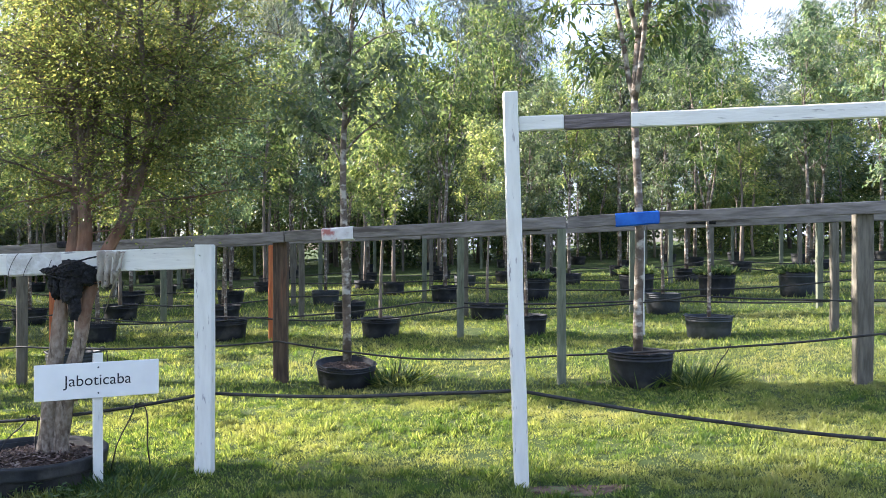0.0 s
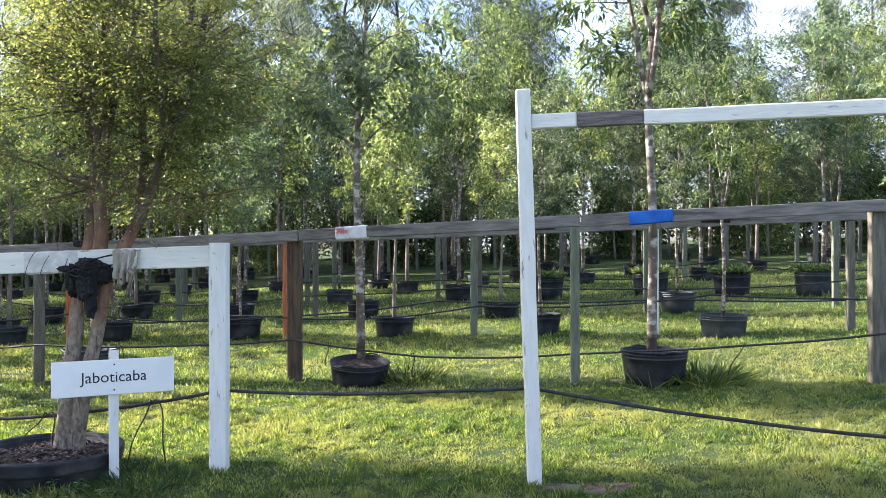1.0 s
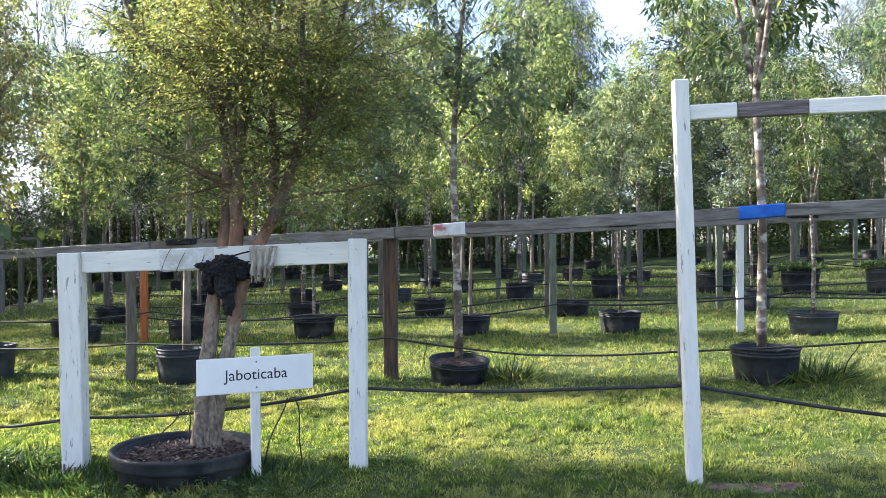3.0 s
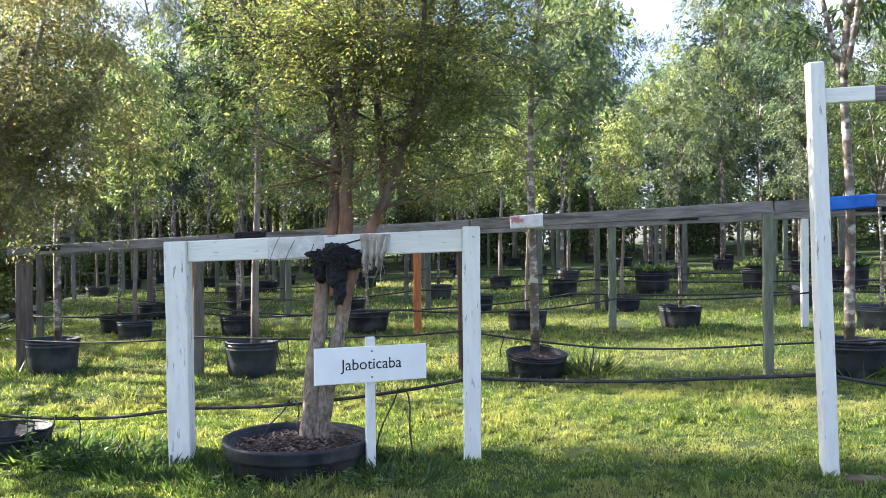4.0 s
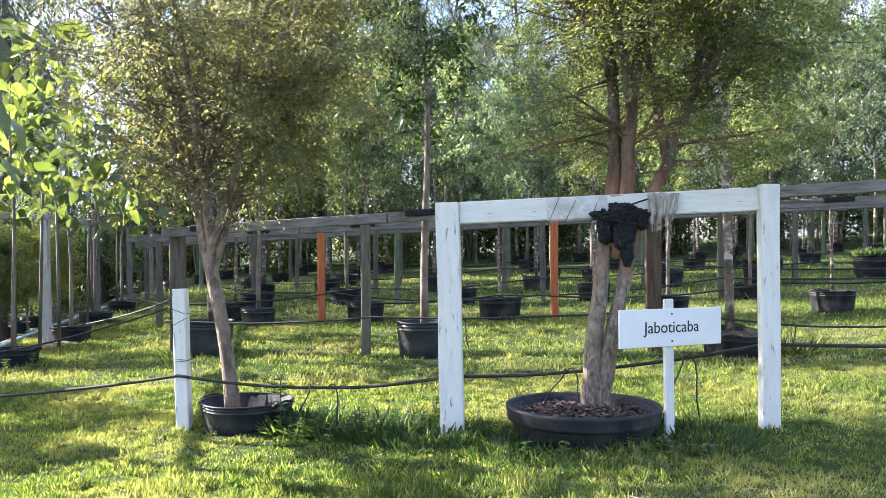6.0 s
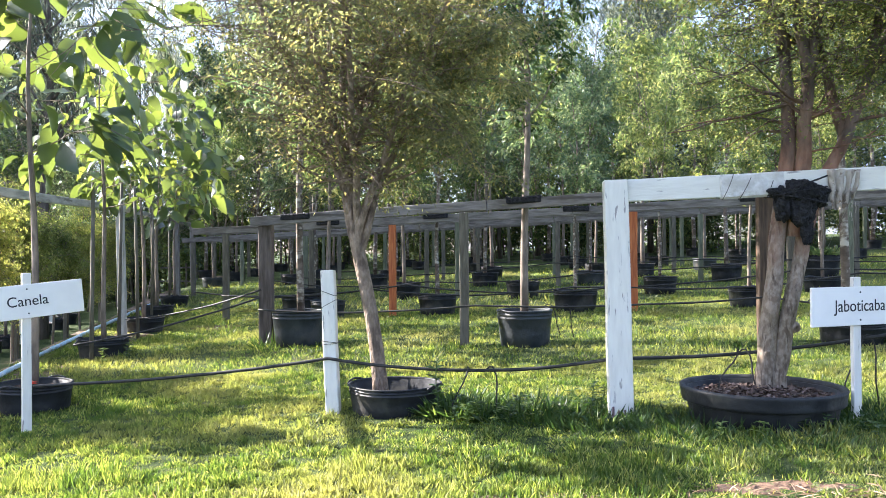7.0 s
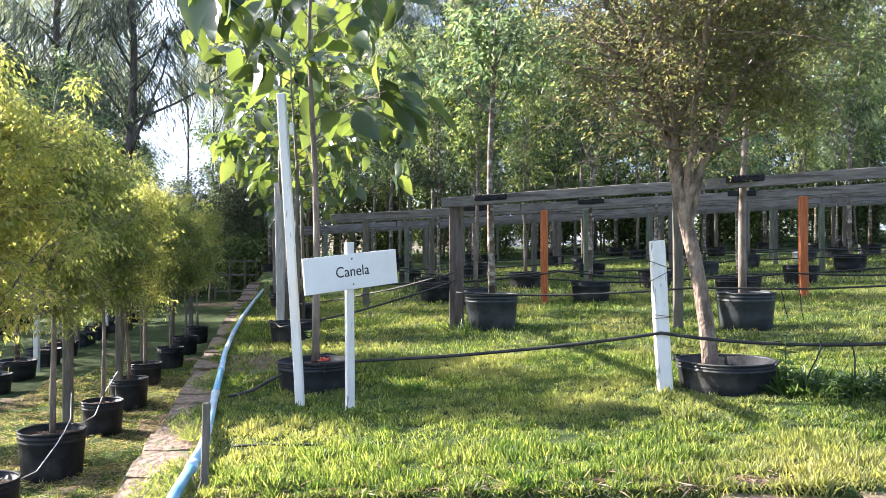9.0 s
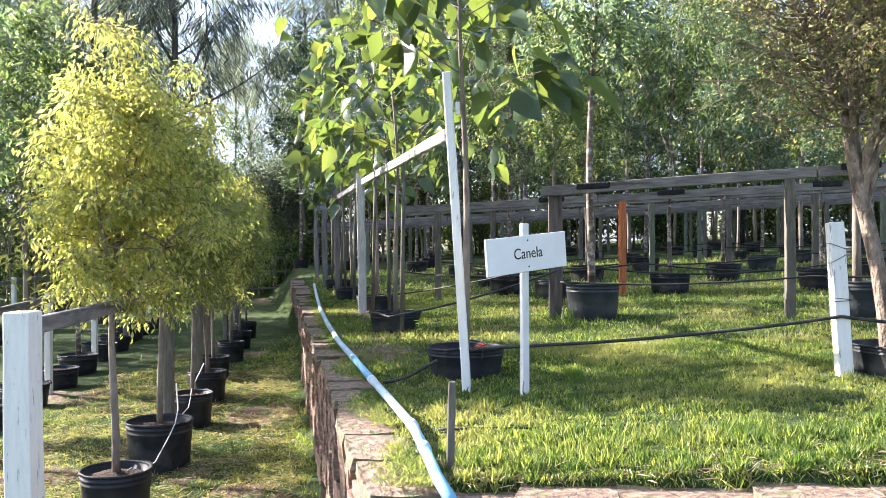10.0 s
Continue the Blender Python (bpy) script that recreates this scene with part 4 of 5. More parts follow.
# ---- canela row and side wall ----
def canela_row():
    ob = thing("support_frame", "row of white and grey posts with a pale side rail", "support frame", (-8.06, 6.25, lawn_z(-8.06, 6.25)))
    o = Vector(ob.location)
    bar("post", Vector((-8.06, 6.25, -0.4)) - o, Vector((-8.19, 6.25, 1.845)) - o, 0.058, 0.056, WHITE, ob, "tall leaning white post", seed=21)
    bar("tab", Vector((-8.12, 6.25, 1.55)) - o, Vector((-8.12, 6.25, 1.64)) - o, 0.03, 0.03, WHITE, ob, "small white block", seed=29)
    posts = [(-9.87, 12.25), (-11.05, 16.2), (-12.2, 20.2), (-13.35, 24.2)]
    prev = Vector((-8.2, 6.27, 1.42))
    for i, (px, py) in enumerate(posts):
        top = lawn_z(px, py) + 1.85
        bar("post", Vector((px, py, lawn_z(px, py) - 0.05)) - o, Vector((px - 0.03, py, top + 0.1)) - o, 0.1, 0.09, PALEWOOD if i == 0 else GREYBEAM, ob, seed=22 + i)
        q = Vector((px, py, top - 0.02))
        bar("rail", prev - o, q - o, 0.045, 0.08, PALEWOOD if i < 2 else GREYBEAM, ob, seed=32 + i)
        prev = q


canela_row()


def broad_tree(seed, x, y, h, leaves, size, label, near):
    rnd = random.Random(seed)
    z0 = ground_z(x, y) + 0.2
    pts, rad = stem(rnd, h, 0.032, 0.03)
    (vs, fs), (c, d, nn, L, W) = grow(seed, [(pts, rad)], 20, 0.46, 1.1, 0.4, leaves, size, size * 0.66, 0.08, 4, 0.45, 0.75, 0.0)
    starts = list(LIMB_STARTS)
    # broad leaves: pointed blades folded along the midrib, with wavy edges
    rng = random.Random(seed)
    shapes = []
    for k in range(6):
        bend, twist, fold = rng.uniform(0.15, 0.5), rng.uniform(-0.25, 0.25), rng.uniform(0.06, 0.2)
        lv, rows = [], 6
        for j in range(rows + 1):
            u = j / rows
            half = 0.52 * math.sin(math.pi * min(1, u ** 0.8 * 1.0)) ** 0.8 * (1 - 0.25 * u) if 0 < j < rows else 0.015
            for side in (-1, 0, 1):
                lv.append((u * 1.06, side * half + 0.03 * math.sin(u * 4 + k), fold * abs(side) * half * 1.6 + 0.035 * side * math.sin(u * 13 + k) - bend * u * u + twist * side * half * u))
        lf = []
        for j in range(rows):
            for q in (0, 1):
                lf.append((3 * j + q, 3 * j + q + 1, 3 * j + q + 4, 3 * j + q + 3))
        shapes.append(mesh_of("leaf", lv, lf, LEAF_BIG, True))
    poses = []
    for i in range(len(c)):
        dd = Vector(d[i]).normalized()
        sd = Vector(nn[i]).cross(dd).normalized()
        up = dd.cross(sd)
        turn = Matrix((dd * L[i], sd * W[i], up * L[i])).transposed().to_4x4()
        poses.append(Matrix.Translation(Vector(c[i])) @ turn)
    ob = thing("broadleaf_sapling", label, "tree", (x, y, z0), "broadleaf saplings")
    part("trunk", mesh_of("trunk", vs[:starts[0][0]], fs[:starts[0][1]], BARK_GREY, True), ob)
    for k, (v0, f0) in enumerate(starts):
        v1, f1 = starts[k + 1] if k + 1 < len(starts) else (len(vs), len(fs))
        part("branch", mesh_of("branch", vs[v0:v1], [tuple(q - v0 for q in f) for f in fs[f0:f1]], BARK_GREY, True), ob)
    if near:
        for i, m in enumerate(poses):
            part("leaf", shapes[i % 6], ob, "", m)
    else:
        lv, lf = [], []
        for i, m in enumerate(poses):
            k = len(lv)
            lv.extend(tuple(m @ v.co) for v in shapes[i % 6].vertices)
            lf.extend(tuple(q + k for q in f.vertices) for f in shapes[i % 6].polygons)
        part("crown", mesh_of("crown", lv, lf, LEAF_BIG, True), ob)


for i, (x, y, h, n, size) in enumerate([(-8.11, 6.9, 4.0, 230, 0.31), (-9.1, 10.1, 3.2, 280, 0.21), (-9.75, 12.7, 3.2, 200, 0.25), (-10.6, 15.2, 3.2, 150, 0.3), (-11.4, 18.0, 3.0, 130, 0.28)]):
    plant_pot((x, y, ground_z(x, y) - 0.06), 0.29, 0.27, POT, "black plastic nursery pot sunk in bare soil at the lawn's edge", 0.8, "nursery pots", 0.05, 60 + i)
    broad_tree(201 + i, x, y, h, n, size, "thin sapling with large drooping leaves in a pot", i < 2)


CAPSTONE = two_tone("pale_red_stone", (0.15, 0.098, 0.066), (0.31, 0.22, 0.155), 8, 0.9, c=(0.13, 0.125, 0.06), scale2=3.0, lo2=0.49, hi2=0.6, bstr=0.8, bdist=0.015)


def side_wall():
    """Retaining wall of rough stones along the lawn's side and front."""
    ob = thing("retaining_wall", "dry-laid retaining wall of rough reddish stones", "wall", (wall_x(4), 4, 0), kind="structure")
    o = Vector(ob.location)
    rnd = random.Random(31)
    shapes = []
    for k in range(8):
        bm = bmesh.new()
        bmesh.ops.create_cube(bm, size=1)
        bmesh.ops.subdivide_edges(bm, edges=bm.edges[:], cuts=1, use_grid_fill=True)
        for v in bm.verts:
            r = v.co.length
            v.co *= 1 - 0.12 * max(0, r - 0.62)
            v.co += Vector((rnd.uniform(-1, 1), rnd.uniform(-1, 1), rnd.uniform(-1, 1))) * 0.042
        shapes.append(from_bm("stone", bm, CAPSTONE if k < 4 else STONE))
    along = Vector((WALL_K, 1, 0)).normalized()
    yaw = math.degrees(math.atan2(along.x, along.y))
    cap = 0
    s = -0.1
    while s < 21:
        ln = rnd.uniform(0.3, 0.75)
        p = Vector((wall_x(4), 4, 0)) + along * (s + ln / 2)
        top = lawn_z(p.x, p.y)
        z = top + rnd.uniform(-0.012, 0.02)
        inward = Vector((along.y, -along.x, 0))
        courses = 6
        for c in range(courses):
            hh = 0.09 if c == 0 else 0.22
            dep = 0.32 if c == 0 else 0.28
            part("stone", shapes[rnd.randrange(4) if c == 0 else 4 + rnd.randrange(4)], ob, "", Matrix.Translation(p - o + inward * (0.22 + rnd.uniform(-0.018, 0.018)) + Vector((0, 0, z - hh / 2))) @ pose(0, 0, 0, rnd.uniform(-2, 2), rnd.uniform(-2, 2), -yaw + rnd.uniform(-1.5, 1.5)) @ Matrix.Diagonal((dep, ln * 1.02, hh * 1.04, 1)))
            z -= hh
            if s > 10 and c > 1:
                break
        s += ln
    x = wall_x(FRONT_Y) + 0.3
    while x < 7:
        ln = rnd.uniform(0.3, 0.6)
        z = lawn_z(x, 4) + rnd.uniform(-0.045, -0.015)
        part("stone", shapes[rnd.randrange(4)], ob, "", Matrix.Translation(Vector((x + ln / 2, FRONT_Y + 0.15, z - 0.1)) - o) @ pose(0, 0, 0, 0, 0, rnd.uniform(-4, 4)) @ Matrix.Diagonal((ln * 1.02, 0.32, 0.22, 1)))
        part("stone", shapes[rnd.randrange(8)], ob, "", Matrix.Translation(Vector((x + ln / 2 + 0.1, FRONT_Y + 0.17, z - 0.42)) - o) @ pose(0, 0, 0, 0, 0, rnd.uniform(-4, 4)) @ Matrix.Diagonal((ln * 1.02, 0.3, 0.46, 1)))
        x += ln


# ---- low terrace: lime-leaved trees in pots ----
def low_row():
    ob = thing("support_frame", "row of posts with a low rail and white end post", "support frame", (-10.5, 5.0, low_z(-10.5, 5)))
    o = Vector(ob.location)
    bar("post", Vector((-10.44, 5.0, low_z(-10.5, 5) - 0.05)) - o, Vector((-10.47, 5.0, 0.3)) - o, 0.155, 0.14, WHITE, ob, "white-painted end post", seed=41)
    prev = Vector((-10.5, 5.06, 0.2))
    for i, (px, py) in enumerate([(-11.5, 9.5), (-12.2, 12.2), (-13.05, 14.9), (-13.9, 18.2), (-14.8, 21.6)]):
        q = Vector((px, py, low_z(px, py) + 1.72))
        bar("post", Vector((px, py, low_z(px, py) - 0.05)) - o, q + Vector((0, 0, 0.03)) - o, 0.088, 0.085, GREY, ob, seed=42 + i)
        bar("rail", prev - o, q - o, 0.05, 0.1, GREYBEAM, ob, seed=52 + i)
        prev = q


low_row()


def lime_kind(seed):
    rnd = random.Random(seed)
    pts, rad = stem(rnd, 3.7, 0.034, 0.07, 14)
    stems = [(pts, rad)]
    for a in range(10):
        ang = a * 2.4
        q = wander(rnd, pts[5 + a * 7 // 10], (math.cos(ang) * 0.95, math.sin(ang) * 0.95, 1), 1.15 - 0.085 * a, 8, 0.08, 0.05)
        stems.append((q, [0.02 * (1 - 0.8 * i / 8) for i in range(9)]))
    vs, fs = [], []
    for line, r in stems:
        v, f = tube_arrays(line, r, 8, len(vs))
        vs.extend(v)
        fs.extend(f)
    leafy = [(pts[6:], rad[6:])] + stems[1:]
    crown = sprays(seed, leafy, 160, 0.55, 0.14, 5, 19000, 0.062, 0.024, 0.14, 0.75, 0.0, lambda u: 1.2 - 0.5 * u, None, 0.75, 0.03)
    return joined(((vs, fs), None), crown)


LIME = [lime_kind(301), lime_kind(302)]
low_pots = [(-10.99, 7.2, 0.28, 0.43), (-11.37, 8.95, 0.33, 0.5), (-11.75, 10.8, 0.25, 0.42), (-12.15, 12.4, 0.27, 0.42), (-12.75, 14.3, 0.27, 0.4), (-13.1, 16.2, 0.25, 0.4), (-13.6, 18.2, 0.25, 0.4), (-14.1, 20.2, 0.25, 0.4)]
lm = []
for i, (x, y, r, h) in enumerate(low_pots):
    z = ground_z(x, y)
    plant_pot((x, y, z - 0.01), r, h, POT, "deep black plastic pot on the low terrace", 0.85, "low terrace pots", 0.03, 80 + i)
    if len(lm) < 2:
        lm.append(tree_thing("lime_tree", "round-headed young tree with lime-yellow drooping leaves", "tree", LIME[i], BARK_GREY, LEAF_LIME, (x, y, z + h * 0.85), "lime-leaved trees"))
    else:
        copy_thing(lm[i % 2], pose(x, y, z + h * 0.85, 0, 0, i * 77) @ Matrix.Scale(rp.uniform(0.78, 0.92), 4))

def low_back_rows():
    """Further rows on the low terrace; trees out of view are added for shade."""
    for k, off in enumerate((2.7, 5.9)):
        x0, y0 = -10.6 - off, 7.0 - 0.9 * k
        ob = thing("support_frame", "row of white and grey posts on the low terrace", "support frame", (x0, y0, low_z(x0, y0)), "support rows")
        o = Vector(ob.location)
        prev = None
        for i in range(7):
            y = y0 + i * 3.1
            x = x0 - 0.27 * (y - y0)
            z = low_z(x, y)
            bar("post", Vector((x, y, z - 0.05)) - o, Vector((x, y, z + 1.62)) - o, 0.095, 0.09, WHITE if (i + k) % 3 != 1 else GREY, ob, seed=400 + 10 * k + i)
            q = Vector((x, y + 0.05, z + 1.5))
            if prev:
                bar("rail", prev - o, q - o, 0.05, 0.1, GREYBEAM, ob, seed=440 + 10 * k + i)
            prev = q
            for dy in (0.8, 2.2):
                px, py = x - 0.27 * dy - 0.1, y + dy
                pz = ground_z(px, py)
                copy_thing(masters["pot"], pose(px, py, pz - 0.01, 0, 0, i * 50) @ Matrix.Diagonal((1.15, 1.15, 1.2, 1)))
                if dy > 1:
                    copy_thing(masters[2 if k == 1 else (i + k) % 3], pose(px, py, pz + 0.35, 0, 0, i * 71) @ Matrix.Scale(0.95 + 0.1 * (i % 2), 4))


low_back_rows()


def far_rack():
    ob = thing("plant_rack", "pale timber rack with crossbars at the end of the path", "rack", (-18.0, 34.5, ground_z(-18, 34.5)))
    for i, x in enumerate((-0.8, -0.2, 0.45, 0.9)):
        bar("post", (x, 0, -0.05), (x + 0.03, 0, 1.75), 0.07, 0.06, GREY, ob, seed=500 + i)
    for i, z in enumerate((0.35, 1.0, 1.55)):
        bar("crossbar", (-0.85, 0.05, z), (0.95, 0.05, z + 0.02), 0.05, 0.06, GREYBEAM, ob, seed=510 + i)


far_rack()


SOILS = []


def soil_patch(cx, cy, rx, ry, seed, turn=0.0):
    SOILS.append((cx, cy, rx, ry, turn))
    bm = bmesh.new()
    rings, sides = 6, 30
    prev, mid = None, bm.verts.new((0, 0, 0))
    for i in range(1, rings + 1):
        ring = []
        for k in range(sides):
            a = 2 * math.pi * k / sides
            w = i / rings * (1 + 0.35 * noise.noise((math.cos(a) * 1.7 + seed, math.sin(a) * 1.7, seed)))
            ring.append(bm.verts.new((rx * w * math.cos(a), ry * w * math.sin(a), 0)))
        for k in range(sides):
            if prev:
                bm.faces.new((prev[k], ring[k], ring[(k + 1) % sides], prev[(k + 1) % sides]))
            else:
                bm.faces.new((mid, ring[k], ring[(k + 1) % sides]))
        prev = ring
    edge = set(prev)
    c, sn = math.cos(turn), math.sin(turn)
    for v in bm.verts:
        x, y = cx + v.co.x * c - v.co.y * sn, cy + v.co.x * sn + v.co.y * c
        v.co = Vector((x, y, ground_z(x, y) + (-0.02 if v in edge else 0.004 + 0.012 * noise.noise((x * 6, y * 6, 1)))))
    ob = new("soil_patch", from_bm("soil_patch", bm, EARTH, True))
    tagged(ob, "bare reddish soil worn through the lawn", "soil", kind="structure")


EARTH = two_tone("red_earth", (0.085, 0.052, 0.034), (0.19, 0.12, 0.078), 14, 0.95, c=(0.13, 0.15, 0.055), scale2=9, lo2=0.54, hi2=0.62, bstr=0.9, bdist=0.02)
soil_patch(-8.95, 8.2, 0.36, 1.3, 1.0, 0.28)
soil_patch(-9.7, 11.9, 0.4, 1.5, 2.0, 0.28)
soil_patch(0.78, 5.1, 0.4, 0.12, 3.0, -0.1)
soil_patch(-8.7, 13.0, 0.5, 0.3, 4.0)
soil_patch(-4.25, 4.26, 0.42, 0.12, 5.0)
soil_patch(-5.6, 4.25, 0.35, 0.1, 6.0)
soil_patch(-3.1, 4.35, 0.4, 0.1, 6.8)
# low terrace: brown put in for bare dirt and for the ground's shade
soil_patch(-12.6, 8.6, 0.8, 0.4, 7.0)
soil_patch(-10.2, 7.6, 0.5, 0.7, 8.0)
soil_patch(-11.9, 9.9, 0.4, 0.9, 9.0)
soil_patch(-11.0, 11.2, 0.45, 0.8, 10.0)
soil_patch(-17.0, 32.5, 2.2, 1.2, 11.0)
soil_patch(-14.6, 13.0, 0.9, 0.7, 12.0)
# strips along the path: bare soil, and tree shade put in as brown
for i in range(5):
    y = 5.6 + i * 2.9
    soil_patch(wall_x(y) - 0.75 - 0.45 * (i % 2), y, 0.2 + 0.06 * (i % 3), 0.5, 20.0 + i, 0.28)

# ---- woodland behind ----
def far_kind(seed, h, leaves, crown, clear, leaf_len, leaf_w, r, droop, spread, limbs=34):
    rnd = random.Random(seed)
    pts, rad = stem(rnd, h, r, 0.25)
    return grow(seed, [(pts, rad)], limbs, clear, crown, 0.7, leaves, leaf_len, leaf_w, spread, 6, 1.2, droop, 0.0, lambda u: 1.1 - 0.6 * u, 5, limb_r=0.5, vary=(0.45, 1.35), bare=0.35, twig_wood=False)


FARS = [tree_thing("woodland_tree", "tall slender tree, thin drooping foliage tinted grey-green for haze", "tree", far_kind(401, 14.5, 7200, 3.2, 0.34, 0.42, 0.034, 0.17, 1.3, 0.22, 26), BARK_DARK, LEAF_FAR, (-9, 47, 0.6), "woodland trees"),
        tree_thing("woodland_tree", "tall slender tree, thin drooping foliage tinted grey-green for haze", "tree", far_kind(402, 12, 7600, 2.6, 0.3, 0.3, 0.06, 0.13, 0.8, 0.22, 28), BARK_PALE, LEAF_FAR, (3, 46, 1.1), "woodland trees"),
        tree_thing("woodland_tree", "dense tree at the edge of the wood, leaves tinted for haze", "tree", far_kind(403, 7.5, 6500, 2.3, 0.28, 0.26, 0.09, 0.13, 0.4, 0.3, 36), BARK_DARK, LEAF_FAR, (-16, 40, 0.0), "woodland trees")]
rw = random.Random(5)
spots = []
for k in range(54):
    y = 41 + (k % 4) * 3.6 + rw.uniform(-1.5, 1.5)
    spots.append((-44 + (k // 4) * 6.6 + rw.uniform(-2, 2), y, rw.choice([0, 0, 1])))
spots = [q for q in spots if not any(a < q[0] * 45 / q[1] < b for a, b in ((5.2, 8.8), (13.8, 18.5), (-1.8, 0.5)))]
for k in range(12):
    spots.append((-40 + k * 6.9 + rw.uniform(-0.8, 0.8), 38.5 + rw.uniform(-1.2, 1.2), 2))
for k in range(6):
    spots.append((-18 - k * 2.9 + rw.uniform(-1, 1), 24 + k * 0.6 + rw.uniform(-2, 2), rw.choice([0, 0, 2])))
for k in range(0, 16, 2):
    spots.append((-24 - (k % 4) * 5 + rw.uniform(-1.5, 1.5), 19 + (k // 4) * 5 + rw.uniform(-1.5, 1.5), (0, 1, 2, 1)[(k + k // 4) % 4]))
spots.extend([(-27.8, 36, 0), (-24.3, 36.5, 0), (-30.5, 38, 1), (-26, 41, 2), (-33, 34, 0)])
# trees left out along two sight lines of the late camera, showing sky
spots = [q for q in spots if not (-0.405 < (q[0] + 7.4) / q[1] < -0.335 or -0.65 < (q[0] + 7.4) / q[1] < -0.57)]
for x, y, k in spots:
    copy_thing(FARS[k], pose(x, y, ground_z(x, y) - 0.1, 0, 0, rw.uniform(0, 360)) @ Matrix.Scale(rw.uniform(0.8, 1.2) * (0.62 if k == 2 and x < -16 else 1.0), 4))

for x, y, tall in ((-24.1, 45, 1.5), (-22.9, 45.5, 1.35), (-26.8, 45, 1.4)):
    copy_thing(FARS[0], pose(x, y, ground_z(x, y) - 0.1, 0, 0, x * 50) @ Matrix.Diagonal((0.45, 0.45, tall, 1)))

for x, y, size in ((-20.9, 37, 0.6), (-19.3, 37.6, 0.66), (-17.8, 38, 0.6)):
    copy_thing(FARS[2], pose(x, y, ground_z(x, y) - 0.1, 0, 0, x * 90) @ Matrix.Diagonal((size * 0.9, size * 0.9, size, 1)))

# ---- undergrowth ----
SAPLING = [tree_thing("woodland_sapling", "thin pale-stemmed sapling among the undergrowth", "tree", far_kind(451 + q, 6.4, 1700, 0.8, 0.4, 0.16, 0.06, 0.05, 0.6, 0.12, 22), (BARK_PALE, BARK_GREY)[q], (LEAF_ROW, LEAF_LIGHT)[q], (-12 + 9 * q, 36.5, ground_z(-12 + 9 * q, 36.5)), "woodland saplings") for q in (0, 1)]
for k in range(150):
    x, y = -36 + k * 0.46 + rw.uniform(-0.5, 0.5), 38 + rw.uniform(-6.0, 7.0)
    copy_thing(SAPLING[k % 2], pose(x, y, ground_z(x, y) - 0.05, rw.uniform(-3, 3), rw.uniform(-3, 3), rw.uniform(0, 360)) @ Matrix.Scale(rw.uniform(0.7, 1.2) * (0.7 if -0.405 < (x + 7.4) / y < -0.335 else 1.0), 4))
SHRUB = tree_thing("shrub", "dense dark-green shrub at the edge of the wood", "shrub", grow(441, [stem(random.Random(3), 2.6, 0.05, 0.1)], 40, 0.05, 1.5, 0.35, 4200, 0.22, 0.09, 0.22, 5, 0.7, 0.3, 0.0, None, 4, twig_wood=False), BARK_DARK, LEAF_LIGHT, (-30, 42, 0), "woodland shrubs")
for k in range(40):
    x, y = -46 + (k // 2) * 4.6 + rw.uniform(-0.7, 0.7), 43.0 + (k % 2) * 6.5 + rw.uniform(-1.6, 1.6)
    copy_thing(SHRUB, pose(x, y, ground_z(x, y) - 0.1, 0, 0, rw.uniform(0, 360)) @ Matrix.Scale(rw.uniform(0.9, 1.6), 4))
for k in range(11):
    x, y = -27 + k * 4.9 + rw.uniform(-0.6, 0.6), 35.2 + rw.uniform(-1.2, 1.4)
    copy_thing(SHRUB, pose(x, y, ground_z(x, y) - 0.1, 0, 0, rw.uniform(0, 360)) @ Matrix.Scale(rw.uniform(0.5, 0.95), 4))

# ---- hoses ----
def hose(label, pts, sags, r=0.013, seed=0, drips=()):
    """A hose slung from post to post, with thin drip tubes."""
    ob = thing("irrigation_hose", label, "hose", pts[0], "irrigation hoses")
    o = Vector(pts[0])
    line = []
    for i in range(len(pts) - 1):
        seg = sagging(pts[i], pts[i + 1], sags[i], 16, 0.012, seed + i)
        line.extend(seg if i == 0 else seg[1:])
    main = part("tube", tube("tube", [p - o for p in line], r, HOSE, 8), ob)
    for x, dx, dy, dz in drips:
        k = min(range(len(line)), key=lambda q: abs(line[q].x - x))
        a = line[k] - o
        loop = [a + Vector((dx * t + 0.03 * math.sin(t * 5), dy * t, 0.04 * math.sin(math.pi * min(1, t * 2.5)) + dz * t * t)) for t in (0, 0.1, 0.2, 0.35, 0.5, 0.65, 0.8, 1.0)]
        part("drip_tube", tube("drip_tube", loop, 0.0055, HOSE, 5), main)
    return ob


hose("black irrigation hose slung between the white posts", [(-8.0, 6.6, -0.07), (-5.6, 6.29, 0.19), (-3.62, 6.03, 0.23), (-1.6, 5.86, 0.47), (0.46, 5.27, 0.585), (3.6, 4.68, 0.32)], [0.03, 0.08, 0.05, 0.03, 0.05], 0.0115, 1,
     [(-4.5, 0.12, -0.05, -0.36), (-4.55, -0.1, -0.05, -0.36), (-2.9, -0.12, -0.12, -0.2), (-2.85, 0.12, -0.1, -0.2), (-2.12, 0.13, 0.0, -0.42), (-2.1, -0.12, -0.05, -0.42)])
hose("black irrigation hose along the grey rail", [(-7.25, 10.13, 0.28), (-4.7, 9.6, 0.36), (-1.75, 9.15, 0.47), (1.16, 8.58, 0.39), (3.85, 7.6, 0.7), (6.6, 7.1, 0.7)], [0.05, 0.05, 0.1, 0.03, 0.04], 0.0105, 7,
     [(-1.3, 0.05, -0.1, -0.2), (-0.4, 0.04, -0.03, -0.28), (-4.0, 0.2, 0.03, -0.3), (-3.75, 0.15, 0.0, -0.32), (2.6, -0.1, 0.1, -0.3)])
